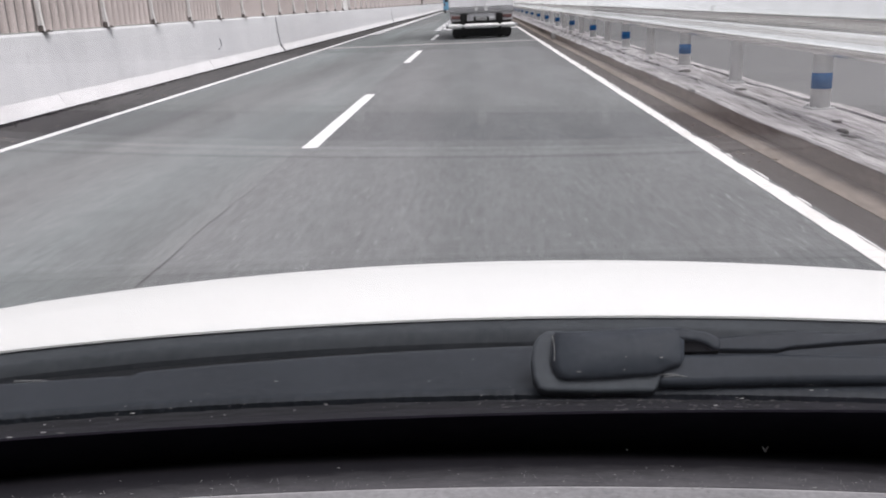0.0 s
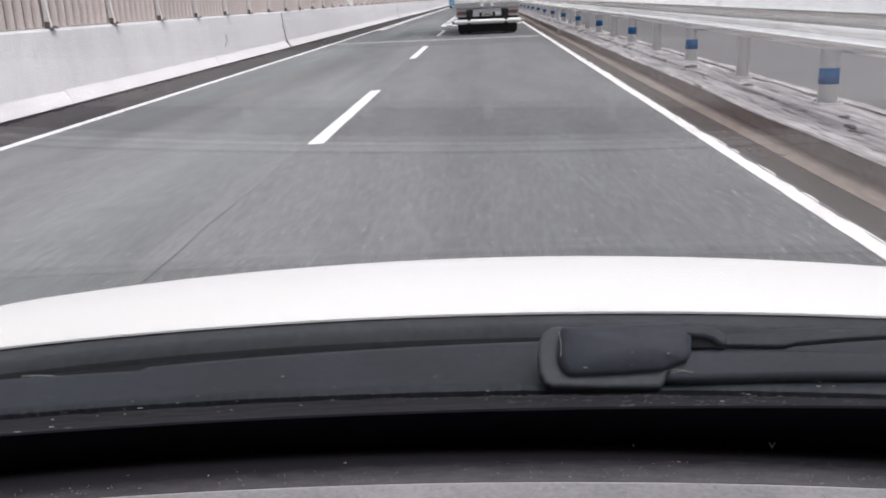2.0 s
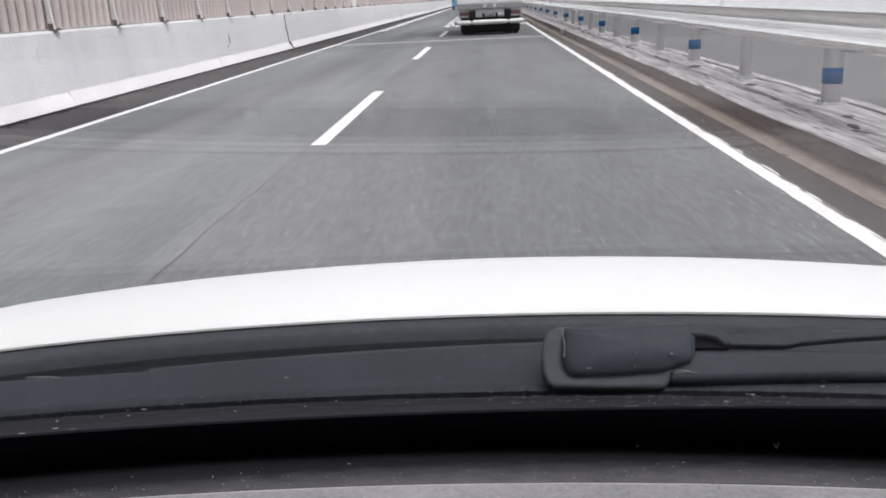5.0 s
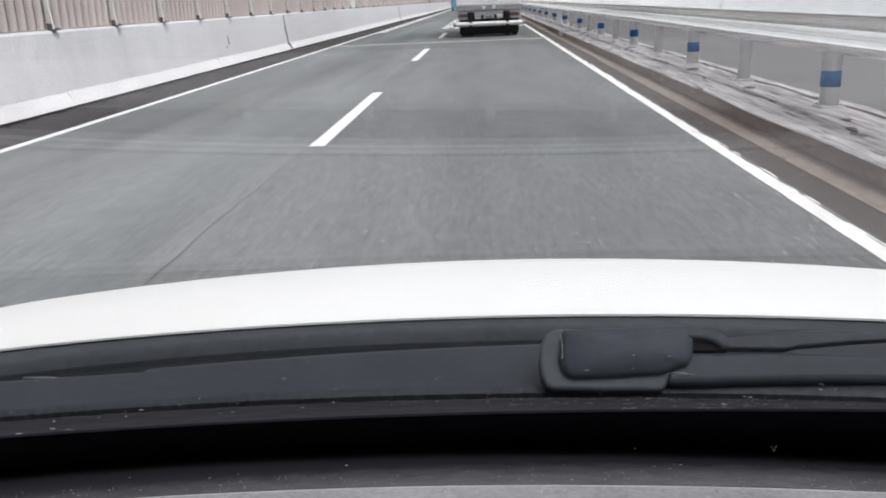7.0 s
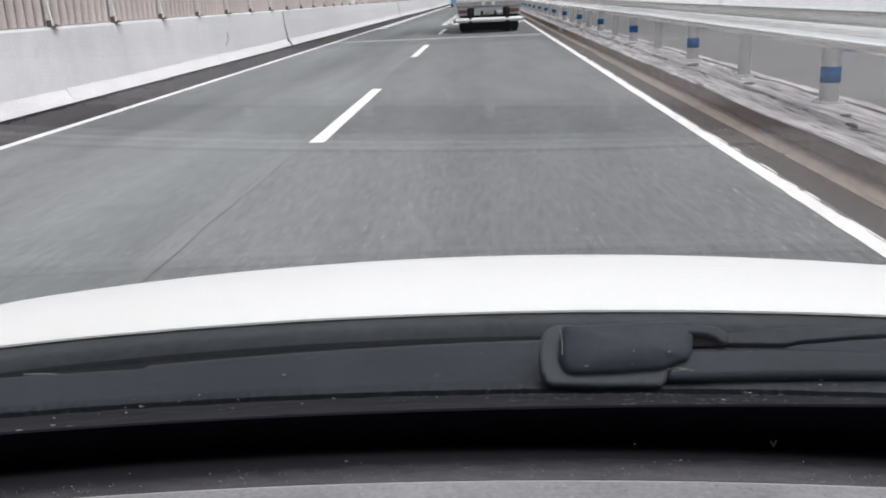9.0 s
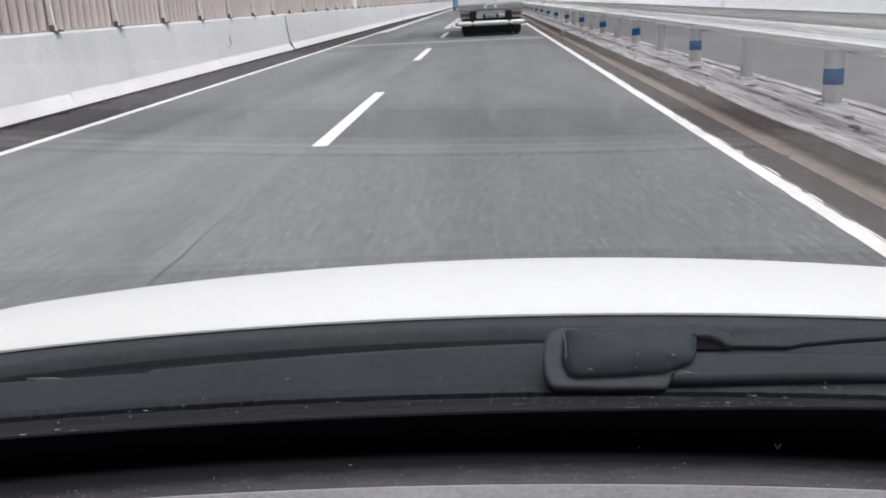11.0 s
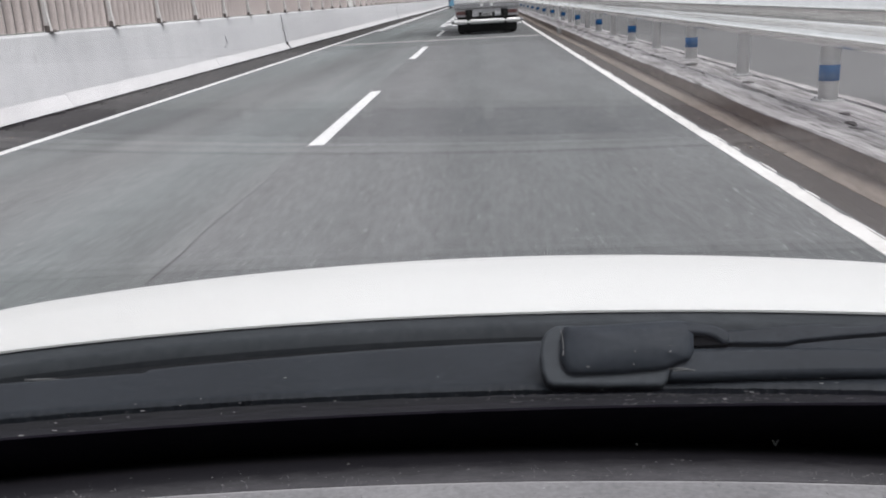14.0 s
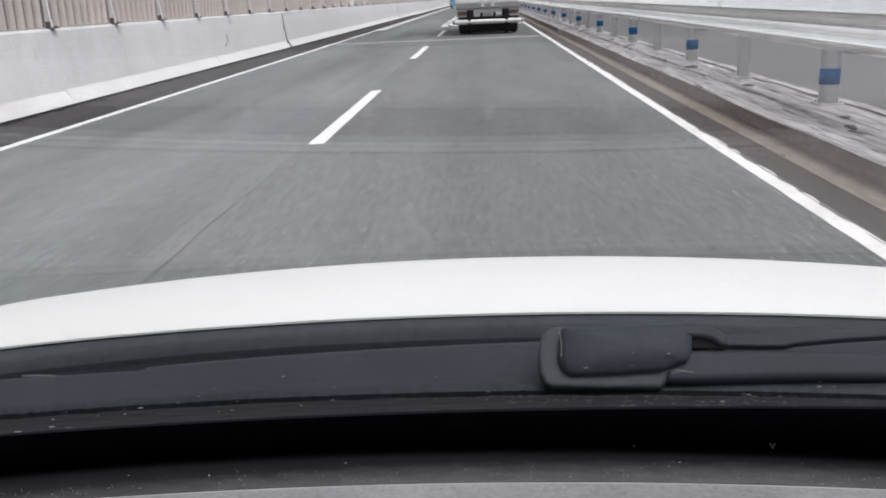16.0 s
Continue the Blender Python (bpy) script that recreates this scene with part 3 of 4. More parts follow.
fence = empty("sound_fence", "beige-grey corrugated steel fence on the wall", "fence", kind="structure")
FX = F - 0.36


def corrugated(width, z0, z1, pitch, depth):
    """Rounded upright ribs before a flat sheet, coloured dark for the troughs' shade."""
    bm = bmesh.new()
    n = int(round(width / pitch))
    step = width / n
    for i in range(n):
        mid = step * (i + 0.5)
        ring = []
        for k in range(9):
            a = math.pi * k / 8
            ring.append((depth * math.sin(a), mid - 0.25 * step * math.cos(a)))
        lo = [bm.verts.new((x, y, z0)) for x, y in ring]
        hi = [bm.verts.new((x, y, z1)) for x, y in ring]
        for k in range(8):
            bm.faces.new((lo[k], lo[k + 1], hi[k + 1], hi[k])).smooth = True
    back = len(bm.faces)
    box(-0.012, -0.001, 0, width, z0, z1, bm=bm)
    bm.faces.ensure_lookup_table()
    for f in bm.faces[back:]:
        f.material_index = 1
    return bm


panel = part("fence_panel", corrugated(BAY - 0.03, 1.05, 3.1, 0.235, 0.07), (FENCE, FENCESHADE), fence)
bmp = box(-0.03, 0.004, -0.014, 0.014, 1.03, 3.12, 0.004)
rod((0.05, 0, 1.04), (0.015, 0, 1.3), 0.019, bmp, 10)
rod((0.015, 0, 1.3), (0.012, 0, 3.1), 0.019, bmp, 10)
post = part("fence_post", bmp, POSTPAINT, fence, "pale galvanised post on a foot plate")
plate = box(-0.02, 0.10, -0.035, 0.13, 1.03, 1.046, 0.004)
for sy in (0.04, 0.1):
    rod((0.06, sy, 1.04), (0.06, sy, 1.065), 0.013, plate, 6)
box(-0.02, 0.045, -0.045, 0.0, 1.04, 1.125, 0.006, plate)
plate = part("foot_plate", plate, RUST, post, "rusty bolted foot plate")
Y0 = 12.08
ks = list(range(-143, 92))
panel.location, post.location = (FX, Y0 + 0.04 + BAY * ks[0], 0), (FX + 0.1, Y0 + BAY * ks[0], 0)
for k in ks[1:]:
    y = Y0 + BAY * k
    o = again(post, FX + 0.1 + setback(y), y, 0)
    b = new("foot_plate", plate.data)
    b.parent = o
    b["label"] = "rusty bolted foot plate"
    if k != 13:
        again(panel, FX + setback(y), y + 0.04, 0)
bx = box(FX - 0.02, FX + 0.03, Y0 + 13 * BAY + 0.05, Y0 + 14 * BAY - 0.05, 1.05, 3.1, 0.01)
part("blank_panel", bx, BOARD, fence, "plain white blank panel in place of a corrugated one")


# steel column that stands on the wall beside the pipe
column = empty("sign_column", "rusty brown steel column standing on the parapet wall", "column", at=(F - 0.36, 97.9, 1.03))
part("column_base", box(-0.16, 0.2, -0.26, 0.26, 0.0, 0.03, 0.006), RUST, column)
part("column_web", box(-0.1, 0.16, -0.2, 0.2, 0.03, 2.6, 0.012), RUST, column)
for sy in (-1, 1):
    part("column_flange", box(-0.14, 0.2, sy * 0.2 - 0.015, sy * 0.2 + 0.015, 0.03, 2.6, 0.004), RUST, column)
for sy in (-0.23, 0.23):
    for sx in (-0.1, 0.15):
        part("anchor_bolt", rod((sx, sy, 0.03), (sx, sy, 0.08), 0.016, None, 6), BOLT, column)


# small signs on the wall
def wall_sign(y, z, w, h, mat, bars, label):
    s = empty("wall_sign", label, "sign", "signs on the wall", at=(F - 0.18, y, z))
    part("plate", box(0, 0.02, 0, w, 0, h, 0.003), mat, s)
    b = bmesh.new()
    for i in range(bars):
        z0 = h * (0.15 + 0.75 * i / bars)
        box(0.02, 0.024, w * 0.12, w * (0.6 + 0.3 * ((i * 7) % 3) / 2), z0, z0 + h * 0.3 / bars, bm=b)
    part("lettering", b, SIGNWHITE if mat is GREEN else GREEN, s, "unreadable rows of small writing")


wall_sign(91.0, 0.45, 0.5, 0.28, GREEN, 2, "small green emergency sign with white writing on the wall")
wall_sign(-3.5, 0.45, 0.7, 0.4, SIGNWHITE, 3, "small white sign with green writing on the wall")
wall_sign(-156.6 + 21.0, 0.55, 0.75, 0.42, GREEN, 2, "green emergency exit sign with white pictures in the lay-by")
wall_sign(104.0, 0.5, 0.55, 0.3, SIGNWHITE, 2, "small white sign with green writing on the wall")

# ---------------------------------------------------------------- median: kerb, guardrail
median = empty("median_kerb", "weathered pale concrete median kerb", "kerb", kind="structure")
kerb_profile = [(2.33, 0.146), (2.288, 0.15), (2.28, 0.158), (2.292, 0.17), (2.42, 0.176), (2.62, 0.168), (2.63, 0.150),
                (2.68, 0.150), (2.69, 0.172), (2.82, 0.175), (3.0, 0.172), (3.06, 0.172), (3.065, 0.152), (3.1, 0.152), (3.105, 0.18),
                (3.2, 0.185), (3.24, 0.17), (3.26, -0.05), (2.42, -0.05), (2.42, 0.146)]
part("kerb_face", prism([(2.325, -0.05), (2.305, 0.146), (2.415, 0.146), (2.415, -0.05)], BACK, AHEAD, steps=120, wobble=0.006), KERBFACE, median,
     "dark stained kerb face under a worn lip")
for k in range(-25, 26):
    y = 2.64 + 11.83 * k
    part("kerb_block", prism(kerb_profile, y + 0.008, y + 11.82, steps=118 if -1 < k < 3 else 40, wobble=0.016, seed=k * 3.1), KERB, median)
for y in [26.9 + 35.5 * k for k in range(-9, 3)]:
    part("kerb_joint_cover", box(2.2, 2.5, y - 0.3, y + 0.3, 0.0, 0.2, 0.03), JOINT, median, "pale concrete joint cover")
# conduit strips along the kerb
part("cable_strip", prism([(3.07, 0.15), (3.07, 0.168), (3.095, 0.168), (3.095, 0.15)], BACK, AHEAD - 60), BOLT, median, "dark cable strip")

rng = random.Random(31)


def clod(size):
    """A low rough lump of mortar and dirt."""
    bm = bmesh.new()
    bmesh.ops.create_icosphere(bm, subdivisions=3, radius=size)
    for v in bm.verts:
        q = 1 + 0.5 * noise.noise(v.co * (2.2 / size) * 0.5 + Vector((size * 90, 3, 1)))
        v.co = (v.co.x * q, v.co.y * 1.8 * q, max(-0.01, v.co.z * 0.3 * q))
    return bm


lumps = [part("mortar_clod", clod(size), CLOD, median, "dark crumbled mortar on the kerb") for size in (0.045, 0.06, 0.075)]
for i, lump in enumerate(lumps):
    lump.location = (2.78, 6.9 + 2.56 * i, 0.172)
for k in range(-22, 52):
    if k not in (0, 1, 2):
        again(lumps[rng.randrange(3)], 2.78 + rng.uniform(-0.05, 0.05), 6.9 + 2.56 * k + rng.uniform(-0.5, 0.5), 0.170)
for k in range(40):
    again(lumps[0], 2.64 + rng.uniform(-0.06, 0.06), rng.uniform(5, 32), 0.158)

rail = empty("guardrail", "galvanised steel guardrail with two deep ribs along the median", "guardrail", kind="structure")
RX = 2.70


def beam_outline():
    """The rib section of the beam: two rounded ribs with a valley between."""
    pts = []
    knots = ((0.655, 0.125), (0.658, 0.100), (0.665, 0.072), (0.678, 0.044), (0.697, 0.021), (0.720, 0.006), (0.744, 0.0), (0.762, 0.005), (0.782, 0.021),
             (0.805, 0.045), (0.826, 0.066), (0.842, 0.078), (0.853, 0.082), (0.864, 0.079), (0.882, 0.066), (0.902, 0.047), (0.922, 0.028), (0.942, 0.011),
             (0.960, 0.001), (0.973, 0.0), (0.988, 0.006), (1.02, 0.028), (1.06, 0.058), (1.10, 0.088))
    for (z0, d0), (z1, d1) in zip(knots, knots[1:]):
        for i in range(4):
            a = i / 4
            pts.append((RX + d0 + (d1 - d0) * a * a * (3 - 2 * a) * 0.5 + (d1 - d0) * a * 0.5, z0 + (z1 - z0) * a))
    pts.append((RX + knots[-1][1], knots[-1][0]))
    return pts + [(x + 0.012, z) for x, z in reversed(pts)]


outline = beam_outline()
BL = 8.52
beam = part("beam", prism(outline, 0, BL + 0.12, caps=False), BEAM, rail, smooth=False)
for p in beam.data.polygons:
    p.use_smooth = len(p.vertices) == 4
beam.location = (0, 4.2 - BL * 36, 0)
for k in range(-35, 36):
    again(beam, 0.006 * (k % 2), 4.2 + BL * k, 0)
# the same beam on the other side of the posts, which faces the opposite carriageway
rear_outline = [(5.94 - x, z) for x, z in outline]
rear = part("rear_beam", prism(rear_outline, 0, BL + 0.12, caps=False), BEAM, rail, "beam on the far side of the posts")
rear.location = (0, 4.2 - BL * 36, 0)
for p in rear.data.polygons:
    p.use_smooth = True
for k in range(-35, 36):
    again(rear, -0.006 * (k % 2), 4.2 + BL * k, 0)

RP = 2.58


def pipe_post(r, spread):
    """A round pipe on a low base plate with four nuts, and the block that carries the beam."""
    bm = rod((0, 0, 0.16), (0, 0, 0.99), r, None, 24)
    box(-spread, spread, -spread, spread, 0.165, 0.186, 0.004, bm)
    for sx in (-0.75, 0.75):
        for sy in (-0.75, 0.75):
            rod((sx * spread, sy * spread, 0.18), (sx * spread, sy * spread, 0.205), 0.013, bm, 6)
    box(-r - 0.075, -r + 0.03, -0.05, 0.05, 0.70, 0.93, 0.01, bm)
    for f in bm.faces:
        f.smooth = len(f.verts) == 4 and abs(f.normal.z) < 0.1 and f.calc_area() > 0.012
    return bm


rpost = part("post", pipe_post(0.082, 0.105), GALV, rail, "pale galvanised pipe post on a base plate")
sleeve = rod((0, 0, 0.345), (0, 0, 0.482), 0.0845, None, 24)
for f in sleeve.faces:
    f.smooth = len(f.verts) == 4
band = part("reflector_band", sleeve, BLUE, rpost, "blue reflective band")
wide = part("post", box(-0.075, 0.075, -0.13, 0.13, 0.16, 0.98, 0.03), GALV, rail, "broad galvanised joint post")
plain = part("post", pipe_post(0.07, 0.09), GALV, rail, "plain galvanised pipe post")
PX, PY = 2.97, 7.78
first_banded = first_plain = True
for k in range(-118, 70):
    y = PY + RP * k
    if k == 11:
        wide.location = (PX, y, 0)
    elif k % 2 == 0:
        if first_banded:
            rpost.location, first_banded = (PX, y, 0), False
        else:
            o = again(rpost, PX, y, 0)
            b = new("reflector_band", band.data)
            b.parent = o
            b["label"] = "blue reflective band"
    elif first_plain:
        plain.location, first_plain = (PX, y, 0), False
    else:
        again(plain, PX, y, 0)
for x0 in (36.2,):
    bmx = box(2.72, 3.2, x0 - 0.5, x0 + 0.5, 0.185, 0.215, 0.01)
    part("joint_plate", bmx, GALV, rail, "flat galvanised plate across the kerb")

# far side of the opposite carriageway
far = empty("wall_right", "pale concrete parapet of the opposite carriageway", "wall", kind="structure")
part("far_wall", prism([(11.0, -0.05), (11.1, 0.19), (11.2, 1.03), (11.5, 1.03), (11.5, -0.05)], BACK, AHEAD), WALL, far)
fp = part("far_fence_panel", corrugated(12.0, 1.03, 3.1, 0.3, 0.06), (FENCE, FENCESHADE), far, "corrugated steel fence")
fp.location = (11.35, BACK, 0)
for k in range(1, 52):
    again(fp, 11.35, BACK + 12.0 * k, 0)
# end of the road: the walls close in the far distance
tagged(link("backdrop", prism([(-9, -1), (-9, 7), (14, 7), (14, -1)], AHEAD - 2, AHEAD), WALL), "pale distant wall at the road's bend",
       "wall", kind="structure")

# ---------------------------------------------------------------- parking bay things passed earlier
barrier = empty("striped_barrier", "yellow and black slant-striped barrier board before the wall", "barrier")
BX, BY, BLEN = F - 0.75, -133.0, 9.2
lean = 0.75 / BLEN


def slant_stripe(y0, y1, shift):
    """One slanted stripe of the board, which turns towards the road along its length."""
    bm = bmesh.new()
    ring = []
    for y, z in ((y0, 0.24), (y1, 0.24), (y1 - shift, 1.0), (y0 - shift, 1.0)):
        y = min(max(y, BY), BY + BLEN)
        ring.append((BX + (y - BY) * lean, y, z))
    front = [bm.verts.new((x + 0.05, y, z)) for x, y, z in ring]
    back = [bm.verts.new((x, y, z)) for x, y, z in ring]
    bm.faces.new(front)
    bm.faces.new(back[::-1])
    for k in range(4):
        bm.faces.new((front[k], front[(k + 1) % 4], back[(k + 1) % 4], back[k]))
    return bm


STRIPE = 0.64
for k in range(15):
    part("stripe", slant_stripe(BY + STRIPE * k + 0.002, BY + STRIPE * (k + 1) - 0.002, 0.62), YELLOW if k % 2 else BLACK, barrier)
part("barrier_foot", flat([(BX - 0.05, BY), (BX + 0.16, BY), (F + 0.04, BY + BLEN), (F - 0.17, BY + BLEN)], -0.05, 0.235), FOOT, barrier, "white sloped concrete foot")
for k in range(2):
    drum = empty("crash_drum", "faded pink drum with navy bands before the striped barrier", "drum", "drums", at=(F - 0.62, -134.0 - 0.75 * k, 0))
    part("drum_body", rod((0, 0, 0.0), (0, 0, 0.9), 0.3, None, 24), ORANGE, drum)
    for z in (0.0, 0.68):
        part("drum_band", rod((0, 0, z), (0, 0, z + 0.17), 0.304, None, 24), NAVY, drum, "navy band")


# ---------------------------------------------------------------- vehicles ahead
def wheel(parent, x, y, r, w):
    t = bmesh.new()
    rod((x - w / 2, y, r), (x + w / 2, y, r), r, t, 28)
    bmesh.ops.bevel(t, geom=[e for e in t.edges if e.calc_face_angle(0) > 1.2], offset=0.03, segments=2, affect="EDGES")
    ty = part("wheel", t, TYRE, parent, "black tyre")
    part("rim", rod((x - w / 2 - 0.004, y, r), (x + w / 2 + 0.004, y, r), r * 0.6, None, 20), RIMSTEEL, ty, "steel rim")


TX, TY = 0.13, 29.5
truck = empty("box_truck", "white box truck with a silver rear bumper bar, driving ahead", "truck", at=(TX, TY, 0))
part("box_body", box(-1.06, 1.06, 0.0, 4.6, 0.98, 3.2, 0.03), TRUCKWHITE, truck)
for s in (-1, 1):
    dr = part("rear_door", box(min(0.012 * s, 1.02 * s), max(0.012 * s, 1.02 * s), -0.03, 0.0, 1.02, 3.15, 0.01), TRUCKWHITE, truck)
    part("lock_rod", rod((0.16 * s, -0.055, 0.98), (0.16 * s, -0.055, 3.0), 0.018), SILVER, dr, "steel lock rod")
    part("lock_bracket", box(0.16 * s - 0.05, 0.16 * s + 0.05, -0.08, -0.03, 0.88, 1.06, 0.01), SILVER, dr)
part("rear_sill", box(-1.06, 1.06, -0.04, 0.1, 0.84, 0.985, 0.01), TRUCKGREY, truck, "grey steel rear sill")
part("lamp_panel", box(-1.03, 1.03, 0.02, 0.08, 0.57, 0.835, 0.005), PALESTEEL, truck, "pale grey lamp panel")
part("under_panel", box(-0.98, 0.98, 0.3, 0.35, 0.12, 0.56, 0.005), TRUCKDARK, truck)
part("step_plate", box(0.26, 0.44, -0.02, 0.018, 0.64, 0.70, 0.006), TRUCKWHITE, truck, "small pale plate")
for s in (-1, 1):
    part("tail_lamp", box(0.84 * s - 0.15, 0.84 * s + 0.15, -0.02, 0.018, 0.64, 0.75, 0.012), REDLENS, truck, "dull red tail lamp")
    part("bumper_bracket", box(0.6 * s - 0.05, 0.6 * s + 0.05, -0.19, 0.05, 0.3, 0.80, 0.01), TRUCKDARK, truck)
    part("mudflap", box(0.72 * s - 0.26, 0.72 * s + 0.26, 0.55, 0.57, 0.1, 0.6, 0.004), TRUCKDARK, truck)
    part("black_panel", box(0.58 * s - 0.11, 0.58 * s + 0.11, -0.03, 0.018, 0.56, 0.80, 0.005), TRUCKDARK, truck, "black recess of a step")
    part("mirror", box(1.2 * s - 0.07, 1.2 * s + 0.07, 5.7, 5.8, 1.5, 1.95, 0.02), TRUCKDARK, truck)
    for d in (0.62, 0.86):
        wheel(truck, d * s, 1.1, 0.36, 0.2)
    wheel(truck, 0.82 * s, 5.2, 0.36, 0.2)
part("plate_recess", box(-0.26, 0.26, 0.0, 0.019, 0.575, 0.70, 0.005), TRUCKDARK, truck)
part("number_plate", box(-0.17, 0.17, -0.04, -0.02, 0.59, 0.69, 0.005), RIMSTEEL, truck, "dull plate with plain bars")
for k in range(4):
    part("plate_bar", box(-0.12 + 0.065 * k, -0.08 + 0.065 * k, -0.044, -0.04, 0.61, 0.66), TRUCKDARK, truck)
part("bumper_bar", rod((-1.08, -0.12, 0.42), (1.08, -0.12, 0.42), 0.078, None, 16), SILVER, truck, "silver tubular bumper bar")
for s in (-1, 1):
    part("bumper_end", rod((1.08 * s, -0.12, 0.42), (1.17 * s, -0.12, 0.42), 0.05, None, 12), TRUCKGREY, truck)
part("chassis", box(-0.5, 0.5, 0.1, 6.0, 0.45, 0.84, 0.02), TRUCKDARK, truck)
# added dark box fills in the shade between the wheels
part("axle_cover", box(-0.92, 0.92, 0.66, 0.9, 0.06, 0.6, 0.02), TRUCKDARK, truck)
part("cab", box(-0.98, 0.98, 4.7, 6.3, 0.4, 2.1, 0.12), TRUCKWHITE, truck)

van = empty("blue_van", "small blue van far ahead in the next lane", "van", at=(-3.0, 103.0, 0))
part("van_body", box(-0.85, 0.85, 0, 3.6, 0.3, 1.9, 0.12), BLUEVAN, van)
part("rear_window", box(-0.65, 0.65, -0.01, 0.03, 1.2, 1.7, 0.02), TRUCKDARK, van)
for s in (-1, 1):
    wheel(van, 0.72 * s, 0.6, 0.3, 0.18)
    wheel(van, 0.72 * s, 2.9, 0.3, 0.18)
    part("tail_lamp", box(0.72 * s - 0.08, 0.72 * s + 0.08, -0.015, 0.02, 0.8, 1.1, 0.01), REDLENS, van)

# ---------------------------------------------------------------- the car that carries the camera
car = empty("car", "white car with a black cowl, wiper and grey dashboard", "car")


def hood_height(x, y):
    d = y - 0.85
    z = 0.883 - 0.0786 * d - 0.2022 * d * d - 0.0855 * x * x
    e = max(0.0, abs(x) - 0.74)
    z -= 2.2 * e * e
    f = max(0.0, y - 1.55)
    return z - 0.5 * f * f


def hood_point(u, v):
    x = 0.87 * u
    rear = 0.853 - 0.01 * x * x
    front = 1.98 - 0.35 * x * x
    y = rear + (front - rear) * v
    return (x, y, hood_height(x, y))


us, vs = span(-1, 1, 61), span(0, 1, 41)
hood = part("hood", sheet(hood_point, us, vs, 0.0025), CARPAINT, car, "glossy white hood", smooth=True)

def wrap(t, z):
    """The outline of the front body in plan: side, nose and side again, from -1 to 1."""
    s = abs(t)
    sign = 1 if t > 0 else -1
    if s > 0.55:
        y = 1.55 - (s - 0.55) / 0.45 * 0.72
        x = 0.87
    else:
        x = 0.87 * math.sin(s / 0.55 * math.pi / 2) ** 0.8
        y = 1.98 - 0.35 * x * x - 0.0 * s
        y = max(y, 1.55) + 0.0
    return sign * (x + 0.012), y + 0.01, z


def front_body():
    bm = bmesh.new()
    cols = []
    for t in span(-1, 1, 81):
        x, y, _ = wrap(t, 0)
        top = hood_height(max(-0.87, min(0.87, x)), y) - 0.004
        cols.append([bm.verts.new((x * (0.95 + 0.05 * min(1, k)), y - 0.05 * (1 - k) ** 2, 0.22 + (top - 0.22) * k)) for k in span(0, 1, 8)])
    for a, b in zip(cols, cols[1:]):
        for k in range(7):
            bm.faces.new((a[k], b[k], b[k + 1], a[k + 1]))
    bmesh.ops.solidify(bm, geom=bm.faces[:], thickness=0.01)
    return bm


part("front_body", front_body(), CARPAINT, car, smooth=True)
for s in (-1, 1):
    side = part("door", box(0.85 * s - 0.03, 0.85 * s + 0.03, -0.35, 0.84, 0.25, 0.93, 0.02), CARPAINT, car)
    part("handle", box(0.885 * s - 0.012, 0.885 * s + 0.012, -0.25, -0.08, 0.78, 0.81, 0.006), CARPAINT, side)
    side = part("door", box(0.85 * s - 0.03, 0.85 * s + 0.03, -1.35, -0.36, 0.25, 0.93, 0.02), CARPAINT, car)
    part("handle", box(0.885 * s - 0.012, 0.885 * s + 0.012, -1.28, -1.1, 0.78, 0.81, 0.006), CARPAINT, side)
    part("rear_quarter", box(0.85 * s - 0.03, 0.85 * s + 0.03, -2.15, -1.36, 0.25, 0.93, 0.02), CARPAINT, car)
    part("pillar", rod((0.83 * s, 0.52, 0.9), (0.66 * s, -0.02, 1.52), 0.035), CARPAINT, car)
    part("pillar", rod((0.84 * s, -0.36, 0.9), (0.67 * s, -0.4, 1.54), 0.035), CABIN, car)
    part("pillar", rod((0.82 * s, -2.1, 0.9), (0.67 * s, -2.06, 1.52), 0.05), CARPAINT, car)
    gl = bmesh.new()
    q = [(0.845 * s, 0.5, 0.93), (0.845 * s, -2.1, 0.93), (0.67 * s, -2.04, 1.53), (0.67 * s, -0.05, 1.53)]
    gl.faces.new([gl.verts.new(p) for p in q])
    bmesh.ops.solidify(gl, geom=gl.faces[:], thickness=0.004)
    part("side_window", gl, SIDEGLASS, car, "dark side window")
    wheel(car, 0.76 * s, 1.3, 0.3, 0.19)
    wheel(car, 0.76 * s, -1.35, 0.3, 0.19)
part("roof", sheet(lambda u, v: (0.69 * u, 0.0 - 2.07 * v, 1.56 - 0.04 * u * u - 0.05 * (2 * v - 1) ** 2), span(-1, 1, 17), span(0, 1, 13), 0.03),
     CARPAINT, car, smooth=True)
part("headlining", sheet(lambda u, v: (0.68 * u, -0.02 - 2.03 * v, 1.52 - 0.04 * u * u - 0.05 * (2 * v - 1) ** 2), span(-1, 1, 9), span(0, 1, 7), 0.006),
     CABIN, car)
gate = part("tailgate", prism([(-0.84, 0.25), (-0.84, 0.95), (-0.8, 1.0), (0.8, 1.0), (0.84, 0.95), (0.84, 0.25)], -2.16, -2.08), CARPAINT, car)
part("rear_window", prism([(-0.79, 1.0), (-0.66, 1.46), (0.66, 1.46), (0.79, 1.0)], -2.13, -2.11), SIDEGLASS, gate, "dark rear window")
part("window_frame", prism([(-0.68, 1.46), (-0.66, 1.53), (0.66, 1.53), (0.68, 1.46)], -2.15, -2.06), CARPAINT, gate)
part("cabin_floor", box(-0.84, 0.84, -2.1, 0.84, 0.22, 0.26), CABIN, car)

# the scuttle: edges bow back towards the sides
def bow(x, y0, k):
    return y0 - k * (x + 0.02) ** 2


